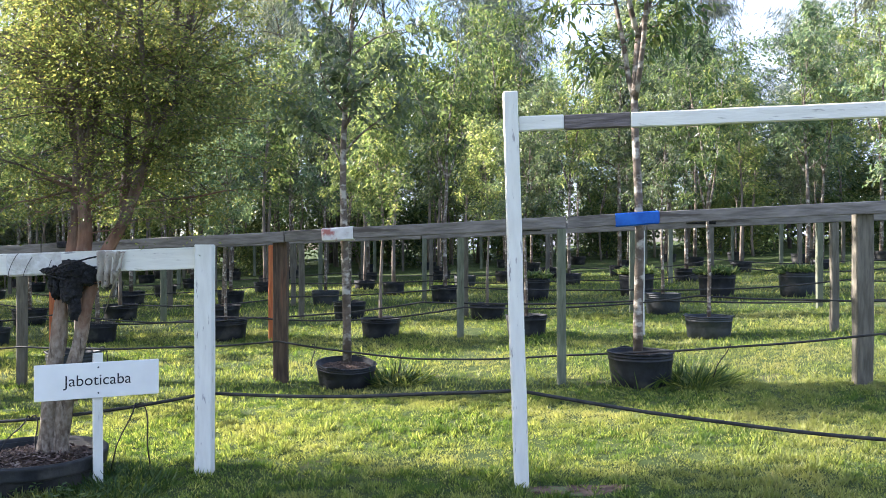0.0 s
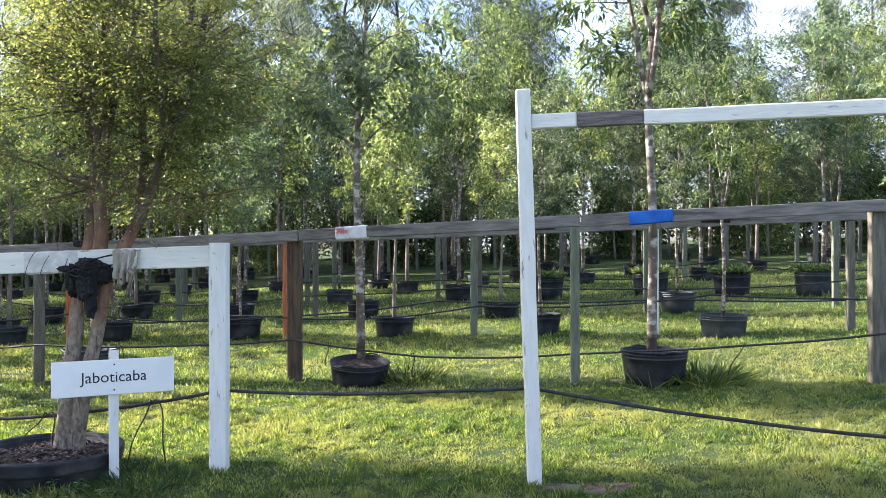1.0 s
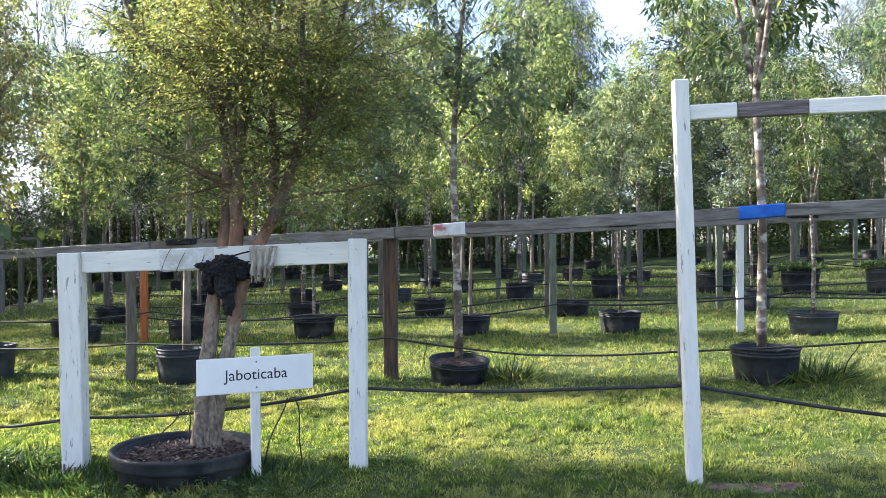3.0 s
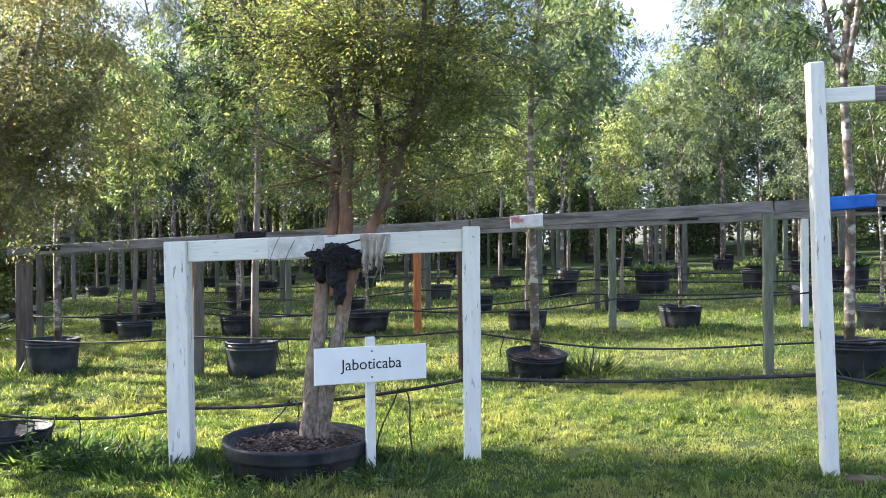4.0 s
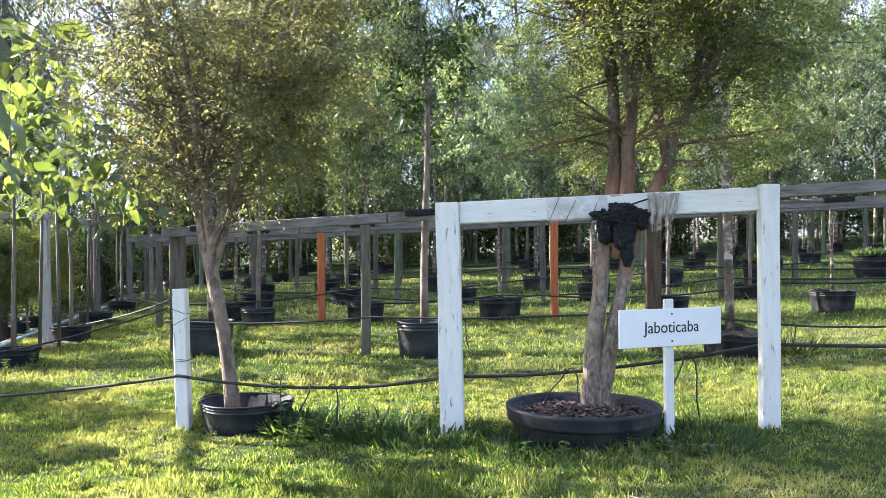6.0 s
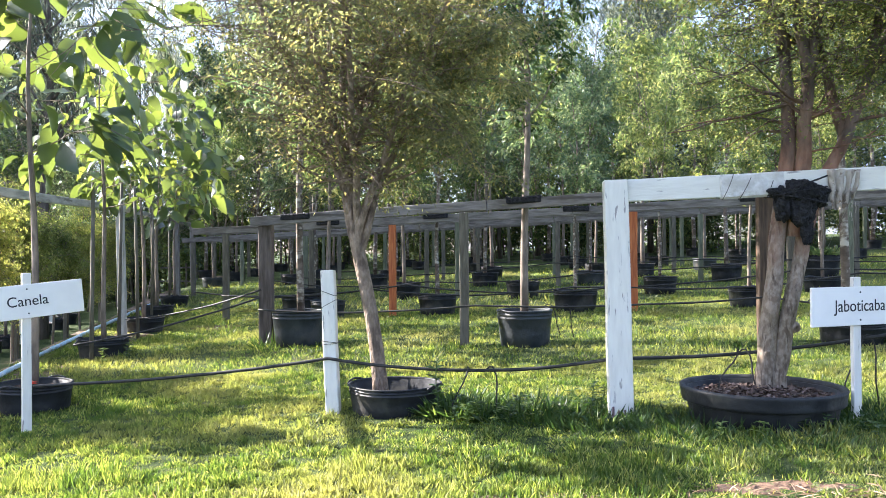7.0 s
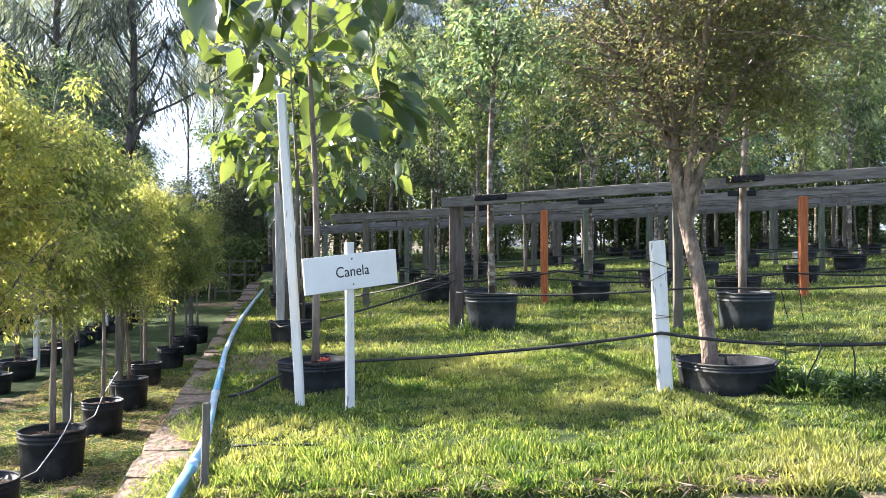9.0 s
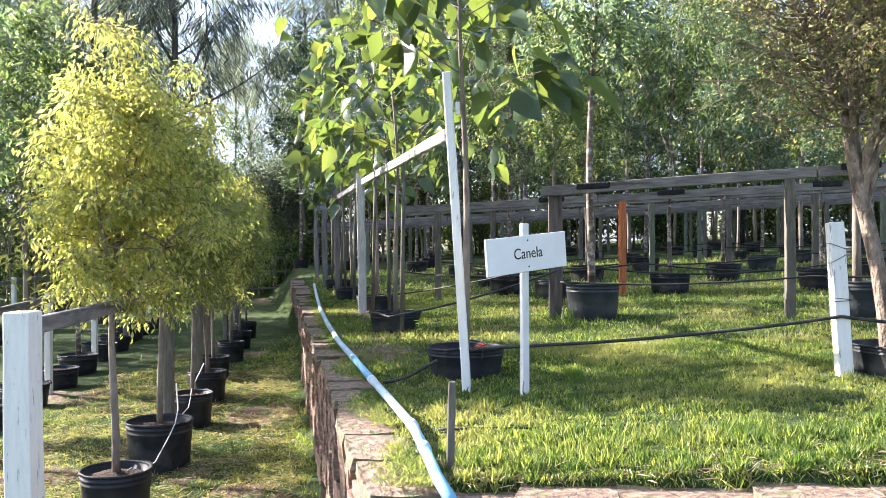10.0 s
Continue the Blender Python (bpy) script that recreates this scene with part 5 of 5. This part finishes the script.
hose("black irrigation hose crossing the lawn", [(-7.25, 10.2, 0.42), (-9.05, 9.3, -0.05), (-9.3, 9.9, -0.05)], [0.05, 0.0], 0.011, 9)
hose("black irrigation hose crossing the lawn", [(-7.3, 10.4, 0.5), (-9.8, 12.2, 0.0)], [0.06], 0.01, 10)
for k, (y0, n) in enumerate([(12.25, 5), (12.5, 5), (15.25, 6), (18.35, 6), (21.9, 7)]):
    xs = [-9.0 + i * 3.1 - (k % 2) * 0.6 for i in range(n + 1)]
    hose("thin black irrigation hose along a rail row", [(x, y0 - 0.2 * x - 0.08, lawn_z(x, y0) + 0.45 + 0.08 * math.sin(i * 2.1 + k)) for i, x in enumerate(xs)], [0.07 + 0.04 * math.sin(i + k) for i in range(n)], 0.012, 20 + k)
hose("black hose lying in the grass", [(-8.3, 6.62, -0.16), (-8.5, 6.57, -0.27), (-8.68, 6.55, -0.315)], [0, 0], 0.012, 31)
hose("black hose lying in the grass", [(-8.15, 5.1, -0.345), (-7.5, 5.05, -0.315), (-7.0, 5.1, -0.305)], [0, 0], 0.007, 33)

# ---- wraps on the rails ----
def rail_point(x, a=(-7.45, 10.52, 1.38), b=(7.0, 7.05, 2.03)):
    t = (x - a[0]) / (b[0] - a[0])
    return Vector((x, a[1] + (b[1] - a[1]) * t, a[2] + (b[2] - a[2]) * t))


def rail_wrap(name, label, category, a, b, w, h, mat, seed, group=""):
    ob = thing(name, label, category, (a + b) / 2, group)
    m = Matrix.Translation(-(a + b) / 2) @ bar_pose(a, b)
    part("sheet", box_mesh("sheet", w, h, (b - a).length, mat, 0.012, 0.02, 14, seed), ob, "", m)
    return ob


dz = Vector((0, 0, 0.0575))
rail_wrap("blue_wrap", "blue plastic sheet wrapped round the grey rail", "wrap", rail_point(1.66) - dz, rail_point(2.07) - dz, 0.068, 0.13, TARP, 3)
rail_wrap("stained_wrap", "white sheet with red stains wrapped round the rail", "wrap", rail_point(-1.26) - dz, rail_point(-0.92) - dz, 0.075, 0.138, STAINED, 4)
for i, (x, y, r, h, kind) in enumerate(POTS[:16]):
    if kind == 9 or i in (2, 3):
        continue
    if i < 4:
        c = rail_point(x)
    elif i < 10 or i == 15:
        c = rail_point(x, (-9.6, 14.3, 1.36), (9.0, 10.6, 2.06))
    else:
        c = rail_point(x, (-10.4, 17.3, 1.42), (11.0, 13.3, 2.24))
    d = Vector((0.19, -0.04, 0.0))
    rail_wrap("rubber_tie", "black rubber strip tied round the rail and trunk", "tie", c - d - Vector((0, 0, 0.03)), c + d - Vector((0, 0, 0.026)), 0.1, 0.075, NETTING, i, "rubber ties")

# sacking and netting that hold the old tree to its frame
rail_wrap("sacking", "pale sacking bound round the white beam with cord", "sacking", Vector((-2.98, 5.905, 1.337)), Vector((-2.58, 5.873, 1.349)), 0.056, 0.153, CLOTH, 5)


def beam_cords():
    """Thin dark cords wound aslant round the beam."""
    ob = thing("binding_cord", "thin dark cord wound round the white beam", "cord", (-2.76, 5.89, 1.34))
    for k, (u, lean) in enumerate(((-0.17, 0.05), (-0.06, 0.06), (0.09, 0.04))):
        ring = [(u + lean * math.sin(a) * 0.7, 0.034 * math.cos(a) * (1.25 if math.cos(a) < 0 else 1.0), 0.083 * math.sin(a)) for a in np.linspace(0, 2 * math.pi, 17)]
        part("cord", tube("cord", ring, 0.0022, HOSE, 5), ob)


beam_cords()


def tatter():
    """Frayed cloth draped over the beam in folds, ending in rags."""
    ob = thing("sacking", "frayed pale sacking hanging from the white beam", "sacking", (-2.23, 5.8, 1.3))
    bm = bmesh.new()
    nu, nt = 22, 22
    rows = []
    rnd = random.Random(8)
    hem = [0.13 - 0.13 * max(0.0, u / nu - 0.3) + 0.05 * noise.noise((u * 0.37, 0.0, 1.0)) + rnd.uniform(-0.008, 0.008) for u in range(nu + 1)]
    for t in range(nt + 1):
        row = []
        for u in range(nu + 1):
            f, g = u / nu - 0.5, t / nt
            back = max(0.0, 0.2 - g) / 0.2
            fold = 0.02 * math.sin(f * 21 + 2.0 * g) * min(1.0, g * 2) + 0.012 * noise.noise((f * 9, g * 4, 2))
            row.append(bm.verts.new((f * (0.21 - 0.07 * g) - 0.02 * g + 0.01 * noise.noise((f * 7, g * 6, 5)), 0.045 + 0.06 * back - (0.0 if back else 0.012) + fold - 0.02, 0.135 - 0.035 * back ** 2 - max(0.0, g - 0.2) / 0.8 * (0.12 + hem[u]))))
        rows.append(row)
    for t in range(nt):
        for u in range(nu):
            if t < nt - 3 or noise.noise((u * 0.8, t * 0.3, 4)) > -0.2:
                bm.faces.new((rows[t][u], rows[t][u + 1], rows[t + 1][u + 1], rows[t + 1][u]))
    bmesh.ops.delete(bm, geom=[v for v in bm.verts if not v.link_faces], context="VERTS")
    bmesh.ops.solidify(bm, geom=bm.faces[:], thickness=0.004)
    cloth = part("cloth", from_bm("cloth", bm, RAG, True), ob)
    for k in range(5):
        f = rnd.uniform(-0.06, 0.05)
        p = Vector((f, 0.012 + rnd.uniform(-0.02, 0.02), -0.08 + rnd.uniform(-0.05, 0.05)))
        line = wander(rnd, p, (rnd.uniform(-0.3, 0.3), rnd.uniform(-0.3, 0.1), -1), rnd.uniform(0.05, 0.12), 4, 0.25, -0.1)
        part("thread", tube("thread", line, 0.0018, RAG, 4), cloth)


tatter()


def netting_knot():
    ob = thing("netting_tie", "black netting knotted round the forked trunk", "tie", (-2.51, 5.88, 1.25))
    bm = bmesh.new()
    for c, r in (((0.02, -0.02, 0.04), (0.13, 0.125, 0.085)), ((-0.1, -0.05, -0.03), (0.05, 0.07, 0.11)), ((0.11, -0.06, 0.02), (0.06, 0.06, 0.07)), ((0.01, -0.09, -0.06), (0.08, 0.045, 0.11)), ((0.035, -0.09, -0.18), (0.04, 0.026, 0.11)), ((-0.15, -0.07, 0.055), (0.05, 0.025, 0.02)), ((0.14, -0.08, 0.05), (0.05, 0.02, 0.018))):
        made = bmesh.ops.create_icosphere(bm, subdivisions=4, radius=1.0)["verts"]
        for v in made:
            q = v.co + Vector(c) * 9
            k = noise.noise(q * 2.0) * 0.25 + noise.noise((q.x * 6.0, q.y * 6.0, q.z * 1.8)) * 0.2 + noise.noise(q * 11.0) * 0.07
            v.co = Vector(c) + Vector((v.co.x * r[0], v.co.y * r[1], v.co.z * r[2])) * (1 + k)
    net = part("netting", from_bm("netting", bm, NETTING, True), ob)
    for k, (z, t) in enumerate(((0.05, 0.1), (0.0, -0.12), (0.09, 0.2))):
        ring = [(0.175 * math.cos(a), -0.02 + 0.15 * math.sin(a), z + t * math.cos(a) * 0.3) for a in np.linspace(0, 2 * math.pi, 20)]
        part("cord", tube("cord", ring, 0.006, NETTING, 5), net)


netting_knot()

# ---- pipe and stake by the wall ----
def wall_pipe():
    line = [(-7.97, 3.7), (-8.05, 4.0), (-8.16, 4.5), (-8.28, 5.0), (-8.5, 5.7), (-8.75, 6.48), (-9.1, 7.6), (-9.46, 8.73), (-10.0, 10.6), (-10.54, 12.57), (-11.28, 15.44), (-12.3, 19.5)]
    pts = [Vector((x, y, lawn_z(x, y) + 0.05)) for x, y in line]
    ob = thing("water_pipe", "sun-bleached blue plastic pipe lying along the wall", "pipe", pts[0])
    o = Vector(pts[0])
    for a, b, mat in ((0, 2, PIPEBLUE), (2, 5, PIPE), (5, 6, PIPEBLUE), (6, 8, PIPE), (8, 11, PIPE)):
        part("length", tube("length", [p - o for p in pts[a:b + 1]], 0.026, mat, 12), ob)
    for i in (2, 3, 5, 6, 8):
        d = (pts[i + 1] - pts[i - 1]).normalized() * 0.05
        part("coupling", tube("coupling", [pts[i] - d - o, pts[i] + d - o], 0.031, PIPE, 12), ob)
    st = thing("wooden_stake", "thin grey wooden stake driven in by the pipe", "stake", (-8.02, 4.3, lawn_z(-8.02, 4.3)))
    bar("stake", (0, 0, -0.05), (0.01, 0.0, 0.4), 0.035, 0.025, GREY, st, seed=77)


wall_pipe()


def tall_stakes():
    """Thin poles that hold the saplings of the side row."""
    for i, (x, y, h, lean) in enumerate(((-8.95, 9.5, 2.0, 0.03), (-9.42, 11.75, 2.1, -0.04), (-9.62, 11.6, 2.15, 0.05), (-10.45, 14.6, 2.0, 0.04), (-10.75, 15.4, 2.1, -0.06), (-10.95, 15.9, 2.0, 0.08), (-11.6, 18.2, 2.0, 0.0))):
        ob = thing("wooden_stake", "tall thin grey pole holding a sapling upright", "stake", (x, y, lawn_z(x, y)), "sapling poles")
        part("pole", tube("pole", [(0, 0, -0.05), (lean * 0.4, 0.01, h * 0.5), (lean, 0.0, h)], [0.026, 0.023, 0.019], GREY, 7), ob)


tall_stakes()


def orange_flower():
    ob = thing("orange_flower", "small orange-red blossom beside a sapling's stem", "flower", (-7.98, 6.62, lawn_z(-8, 6.7) + 0.24))
    n = 9
    a = np.arange(n) * 2.4
    d = np.stack([np.cos(a), np.sin(a), 0.4 + 0.3 * np.cos(a * 3)], 1)
    part("petals", leaf_mesh("petals", np.zeros((n, 3)), d, np.tile([0, 0, 1.0], (n, 1)), np.full(n, 0.055), np.full(n, 0.035), PETAL), ob)
    part("stalk", tube("stalk", [(0.0, 0.0, -0.09), (0.01, 0, -0.04), (0, 0, 0)], 0.004, WEED, 5), ob)


PETAL = leaf_mat("orange_petal", (0.5, 0.12, 0.04), (0.62, 0.2, 0.08), (0.7, 0.3, 0.12), 0.35, 0.5, 0.9, (1.2, 1.1, 0.9))
orange_flower()


def pale_cord(pts):
    ob = thing("drip_line", "thin pale drip tube looped between pots", "tube", pts[0])
    o = Vector(pts[0])
    part("tube", tube("tube", [Vector(q) - o for q in pts], 0.006, CORD, 6), ob)


CORD = two_tone("pale_plastic", (0.45, 0.45, 0.42), (0.6, 0.6, 0.57), 9, 0.5, bstr=0.1)
pale_cord([(-11.3, 9.2, -0.75), (-11.2, 9.0, -0.98), (-11.1, 8.68, -1.06), (-11.08, 8.5, -1.14), (-11.05, 8.1, -1.3), (-11.0, 7.6, -1.28), (-10.95, 7.4, -1.18), (-10.98, 7.2, -1.2)])
pale_cord([(-11.75, 11.2, -0.8), (-11.75, 10.8, -1.05), (-11.6, 10.3, -1.2), (-11.4, 9.6, -1.15), (-11.3, 9.2, -1.08)])

# ---- weeds and grass ----
def tufts(name, label, xy, count, length, width, mat, seed, radius, lean=0.5, up=0.9):
    """Long blades that grow from one clump."""
    rng = np.random.default_rng(seed)
    x, y = xy
    a, r = rng.uniform(0, 6.283, count), radius * np.sqrt(rng.random(count))
    c = np.stack([x + r * np.cos(a), y + r * np.sin(a), np.zeros(count)], 1)
    c[:, 2] = [ground_z(p[0], p[1]) - 0.01 for p in c]
    d = np.stack([np.cos(a) * lean + rng.normal(0, 0.5, count), np.sin(a) * lean + rng.normal(0, 0.5, count), up * rng.uniform(0.4, 1.2, count)], 1)
    L = length * rng.uniform(0.45, 1.25, count)
    ob = new(name, leaf_mesh(name, c, d, rng.normal(0, 1, (count, 3)), L, L * width / length, mat))
    return tagged(ob, label, "weeds", kind="stuff")


tufts("weeds", "long grass blades sprouting beside a pot", (2.38, 8.32), 300, 0.28, 0.007, WEED, 1, 0.28, 0.8, 0.7)
tufts("weeds", "long grass blades sprouting beside a pot", (2.42, 8.28), 220, 0.26, 0.006, BLADE, 12, 0.32, 0.8, 0.7)
tufts("weeds", "long grass blades sprouting beside a pot", (1.85, 7.98), 26, 0.3, 0.009, BLADE, 2, 0.22, 0.7)
tufts("weeds", "long grass blades sprouting beside a pot", (-0.5, 9.0), 220, 0.24, 0.007, WEED, 3, 0.24, 0.8, 0.7)
tufts("weeds", "long grass blades sprouting beside a pot", (-0.45, 8.98), 160, 0.22, 0.006, BLADE, 13, 0.26, 0.8, 0.7)
tufts("weeds", "dark weeds round the pot of the leaning tree", (-4.65, 6.3), 900, 0.17, 0.018, WEED, 4, 0.3, 0.7, 0.7)
tufts("weeds", "dark weeds round the pot of the leaning tree", (-4.15, 6.15), 900, 0.14, 0.016, WEED, 5, 0.42, 0.7, 0.7)
tufts("weeds", "rank grass at the foot of the white frame", (-3.75, 5.8), 600, 0.12, 0.012, WEED, 6, 0.36)
tufts("weeds", "rank grass round the wide tub", (-3.25, 5.55), 600, 0.11, 0.012, WEED, 7, 0.36)
tufts("weeds", "rank grass round the wide tub", (-2.1, 5.55), 600, 0.11, 0.012, WEED, 8, 0.36)
tufts("weeds", "rank grass round the wide tub", (-2.7, 5.2), 500, 0.09, 0.011, WEED, 9, 0.4)
tufts("weeds", "weeds at the foot of the brown post", (-7.2, 10.25), 60, 0.2, 0.012, WEED, 10, 0.14)
for i, (x, y, n) in enumerate([(1.88, 17.95, 260), (4.06, 17.95, 260), (5.4, 16.85, 320), (6.8, 16.35, 320)]):
    ob = tufts("pot_plants", "low leafy plants growing over the rim of a pot", (x, y + 0.15), n * 2, 0.17, 0.085, LEAF_LIGHT, 20 + i, 0.34, 0.7, 0.8)
    ob.location.z = 0.46


def grass_field():
    rng = np.random.default_rng(77)
    cs, ls = [], []
    for n, x0, x1, y0, y1, length in ((360000, -9.2, 4.5, 4.05, 8.2, 0.036), (150000, -10.5, 7.0, 8.2, 14.5, 0.05), (60000, -13.0, 12.0, 14.5, 26.0, 0.08), (26000, -8.0, -3.2, 4.05, 5.0, 0.04), (110000, -14.5, -8.8, 5.0, 17.0, 0.034)):
        x, y = rng.uniform(x0, x1, n), rng.uniform(y0, y1, n)
        patch = np.array([noise.noise((a * 1.1, b * 1.1, 5)) + 0.5 * noise.noise((a * 3.1, b * 3.1, 9)) for a, b in zip(x, y)])
        keep = (patch > -0.85 + 0.35 * rng.random(n)) & (np.abs(x - (WALL_X0 + WALL_K * (y - WALL_Y0)) - 0.2) > 0.15 + 0.06 * np.sin(y * 7)) & (y > FRONT_Y + 0.22)
        for cx, cy, rx, ry, turn in SOILS:
            u, v = (x - cx) * math.cos(turn) + (y - cy) * math.sin(turn), (y - cy) * math.cos(turn) - (x - cx) * math.sin(turn)
            keep &= (u / rx) ** 2 + (v / ry) ** 2 > 0.9 * rng.random(n) ** 2
        x, y, patch = x[keep], y[keep], patch[keep]
        cs.append(np.stack([x, y, np.array([ground_z(a, b) - 0.004 for a, b in zip(x, y)])], 1))
        lump = np.array([noise.noise((a * 8, b * 8, 3)) for a, b in zip(x, y)])
        ls.append(length * (0.85 + 0.4 * patch) * np.clip(1.0 + 1.7 * lump, 0.3, 2.0) * rng.uniform(0.5, 1.4, len(x)))
    c, L = np.concatenate(cs), np.concatenate(ls)
    d = rng.normal(0, 0.55, (len(c), 3))
    d[:, 2] = 0.9
    ob = new("grass", leaf_mesh("grass", c, d, rng.normal(0, 1, (len(c), 3)), L, 0.0046 + L * 0.062, BLADE))
    tagged(ob, "short green lawn grass with pale tips", "grass", kind="stuff")


grass_field()


def leafy_weed(x, y, h, n, seed):
    ob = thing("weed_plant", "upright weed with small oval leaves in the grass", "weed", (x, y, ground_z(x, y)))
    rnd = random.Random(seed)
    line = wander(rnd, (0, 0, -0.02), (0.08, 0, 1), h, 8, 0.08, 0.05)
    part("stem", tube("stem", line, 0.004, WEED, 5), ob)
    c = [line[2 + i * 6 // n] + Vector((0, 0, rnd.uniform(0, 0.03))) for i in range(n)]
    d = [(math.cos(i * 2.4), math.sin(i * 2.4), rnd.uniform(0.0, 0.5)) for i in range(n)]
    L = np.array([rnd.uniform(0.14, 0.2) * (0.35 + h) * 0.6 for _ in range(n)])
    part("leaves", leaf_mesh("leaves", [tuple(v) for v in c], d, [(0, 0, 1.0)] * n, L, L * 0.6, WEED), ob)


def wall_top_growth():
    """Grass that creeps over the capstones, and straw litter along the front edge."""
    rng = np.random.default_rng(88)
    n = 9000
    y = 4.0 + 12 * rng.random(n) ** 1.3
    k = np.array([noise.noise((b * 1.3, 3.1, 2)) for b in y])
    off = 0.34 - (0.22 * rng.random(n) ** 2.0) * (0.5 + 1.3 * k) + 0.03 * rng.normal(0, 1, n)
    x = WALL_X0 + WALL_K * (y - WALL_Y0) + off
    c = np.stack([x, y, np.array([lawn_z(a, b) + 0.012 for a, b in zip(x, y)])], 1)
    keep = k > -0.25
    c = c[keep]
    d = rng.normal(0, 0.7, (len(c), 3))
    d[:, 2] = rng.uniform(0.2, 0.9, len(c))
    L = rng.uniform(0.02, 0.06, len(c))
    tagged(new("wall_grass", leaf_mesh("wall_grass", c, d, rng.normal(0, 1, (len(c), 3)), L, 0.004 + L * 0.06, BLADE)), "grass creeping over the capstones of the wall", "grass", kind="stuff")
    n = 3500
    x = rng.uniform(-8.6, 3.0, n)
    y = FRONT_Y + 0.26 + np.abs(rng.normal(0, 0.16, n))
    keep = np.array([noise.noise((a * 0.9, 1.0, 4)) for a in x]) > -0.12 + 0.5 * (rng.random(n) - 0.5)
    x, y = x[keep], y[keep]
    c = np.stack([x, y, np.array([ground_z(a, b) + 0.012 for a, b in zip(x, y)])], 1)
    d = rng.normal(0, 1, (len(c), 3))
    d[:, 2] *= 0.25
    L = rng.uniform(0.03, 0.11, len(c))
    tagged(new("straw_litter", leaf_mesh("straw_litter", c, d, rng.normal(0, 0.4, (len(c), 3)) + np.array([0, 0, 1.0]), L, 0.003 + L * 0.05, STRAW)), "dry straw and dead leaves along the lawn's edge", "litter", kind="stuff")
    n = 26000
    y = rng.uniform(5.0, 15.0, n)
    x = WALL_X0 + WALL_K * (y - WALL_Y0) - 0.1 - 3.2 * rng.random(n)
    keep = np.array([noise.noise((a * 1.4, b * 1.4, 21)) for a, b in zip(x, y)]) > -0.2 + 0.4 * (rng.random(n) - 0.5)
    x, y = x[keep], y[keep]
    c = np.stack([x, y, np.array([ground_z(a, b) + 0.012 for a, b in zip(x, y)])], 1)
    d = rng.normal(0, 1, (len(c), 3))
    d[:, 2] = rng.uniform(-0.1, 0.5, len(c))
    L = rng.uniform(0.04, 0.12, len(c))
    tagged(new("thatch", leaf_mesh("thatch", c, d, rng.normal(0, 0.4, (len(c), 3)) + np.array([0, 0, 1.0]), L, 0.004 + L * 0.05, THATCH)), "dry cut grass lying over the low path", "litter", kind="stuff")
    n = 7000
    x, y = rng.uniform(-7.75, -3.0, n), 4.2 + 0.75 * rng.random(n)
    keep = np.array([noise.noise((a * 1.7, b * 2.2, 14)) for a, b in zip(x, y)]) > 0.05
    x, y = x[keep], y[keep]
    c = np.stack([x, y, np.array([ground_z(a, b) - 0.004 for a, b in zip(x, y)])], 1)
    d = rng.normal(0, 0.4, (len(c), 3))
    d[:, 2] = 0.9
    L = rng.uniform(0.045, 0.09, len(c))
    tagged(new("tall_grass", leaf_mesh("tall_grass", c, d, rng.normal(0, 1, (len(c), 3)), L, 0.005 + L * 0.03, BLADE)), "longer unmown grass near the lawn's edge", "grass", kind="stuff")


STRAW = leaf_mat("dry_straw", (0.2, 0.14, 0.075), (0.42, 0.34, 0.2), (0.55, 0.5, 0.36), 0.25, 0.7, 0.9, (1.2, 1.1, 0.9))
THATCH = leaf_mat("dry_thatch", (0.15, 0.15, 0.07), (0.32, 0.29, 0.16), (0.5, 0.45, 0.3), 0.35, 0.7, 0.9, (1.6, 1.5, 0.9))
wall_top_growth()
leafy_weed(-4.82, 6.15, 0.42, 22, 1)
rl = random.Random(61)
for i in range(26):
    leafy_weed(rl.uniform(-4.85, -3.55), rl.uniform(5.85, 6.35), rl.uniform(0.08, 0.2), rl.randrange(9, 18), 30 + i)
for i in range(12):
    leafy_weed(rl.uniform(-3.4, -2.0), rl.uniform(5.1, 5.35), rl.uniform(0.06, 0.13), rl.randrange(8, 14), 70 + i)
leafy_weed(-8.6, 9.6, 0.22, 20, 2)
leafy_weed(-8.75, 9.35, 0.2, 20, 3)

side_wall()
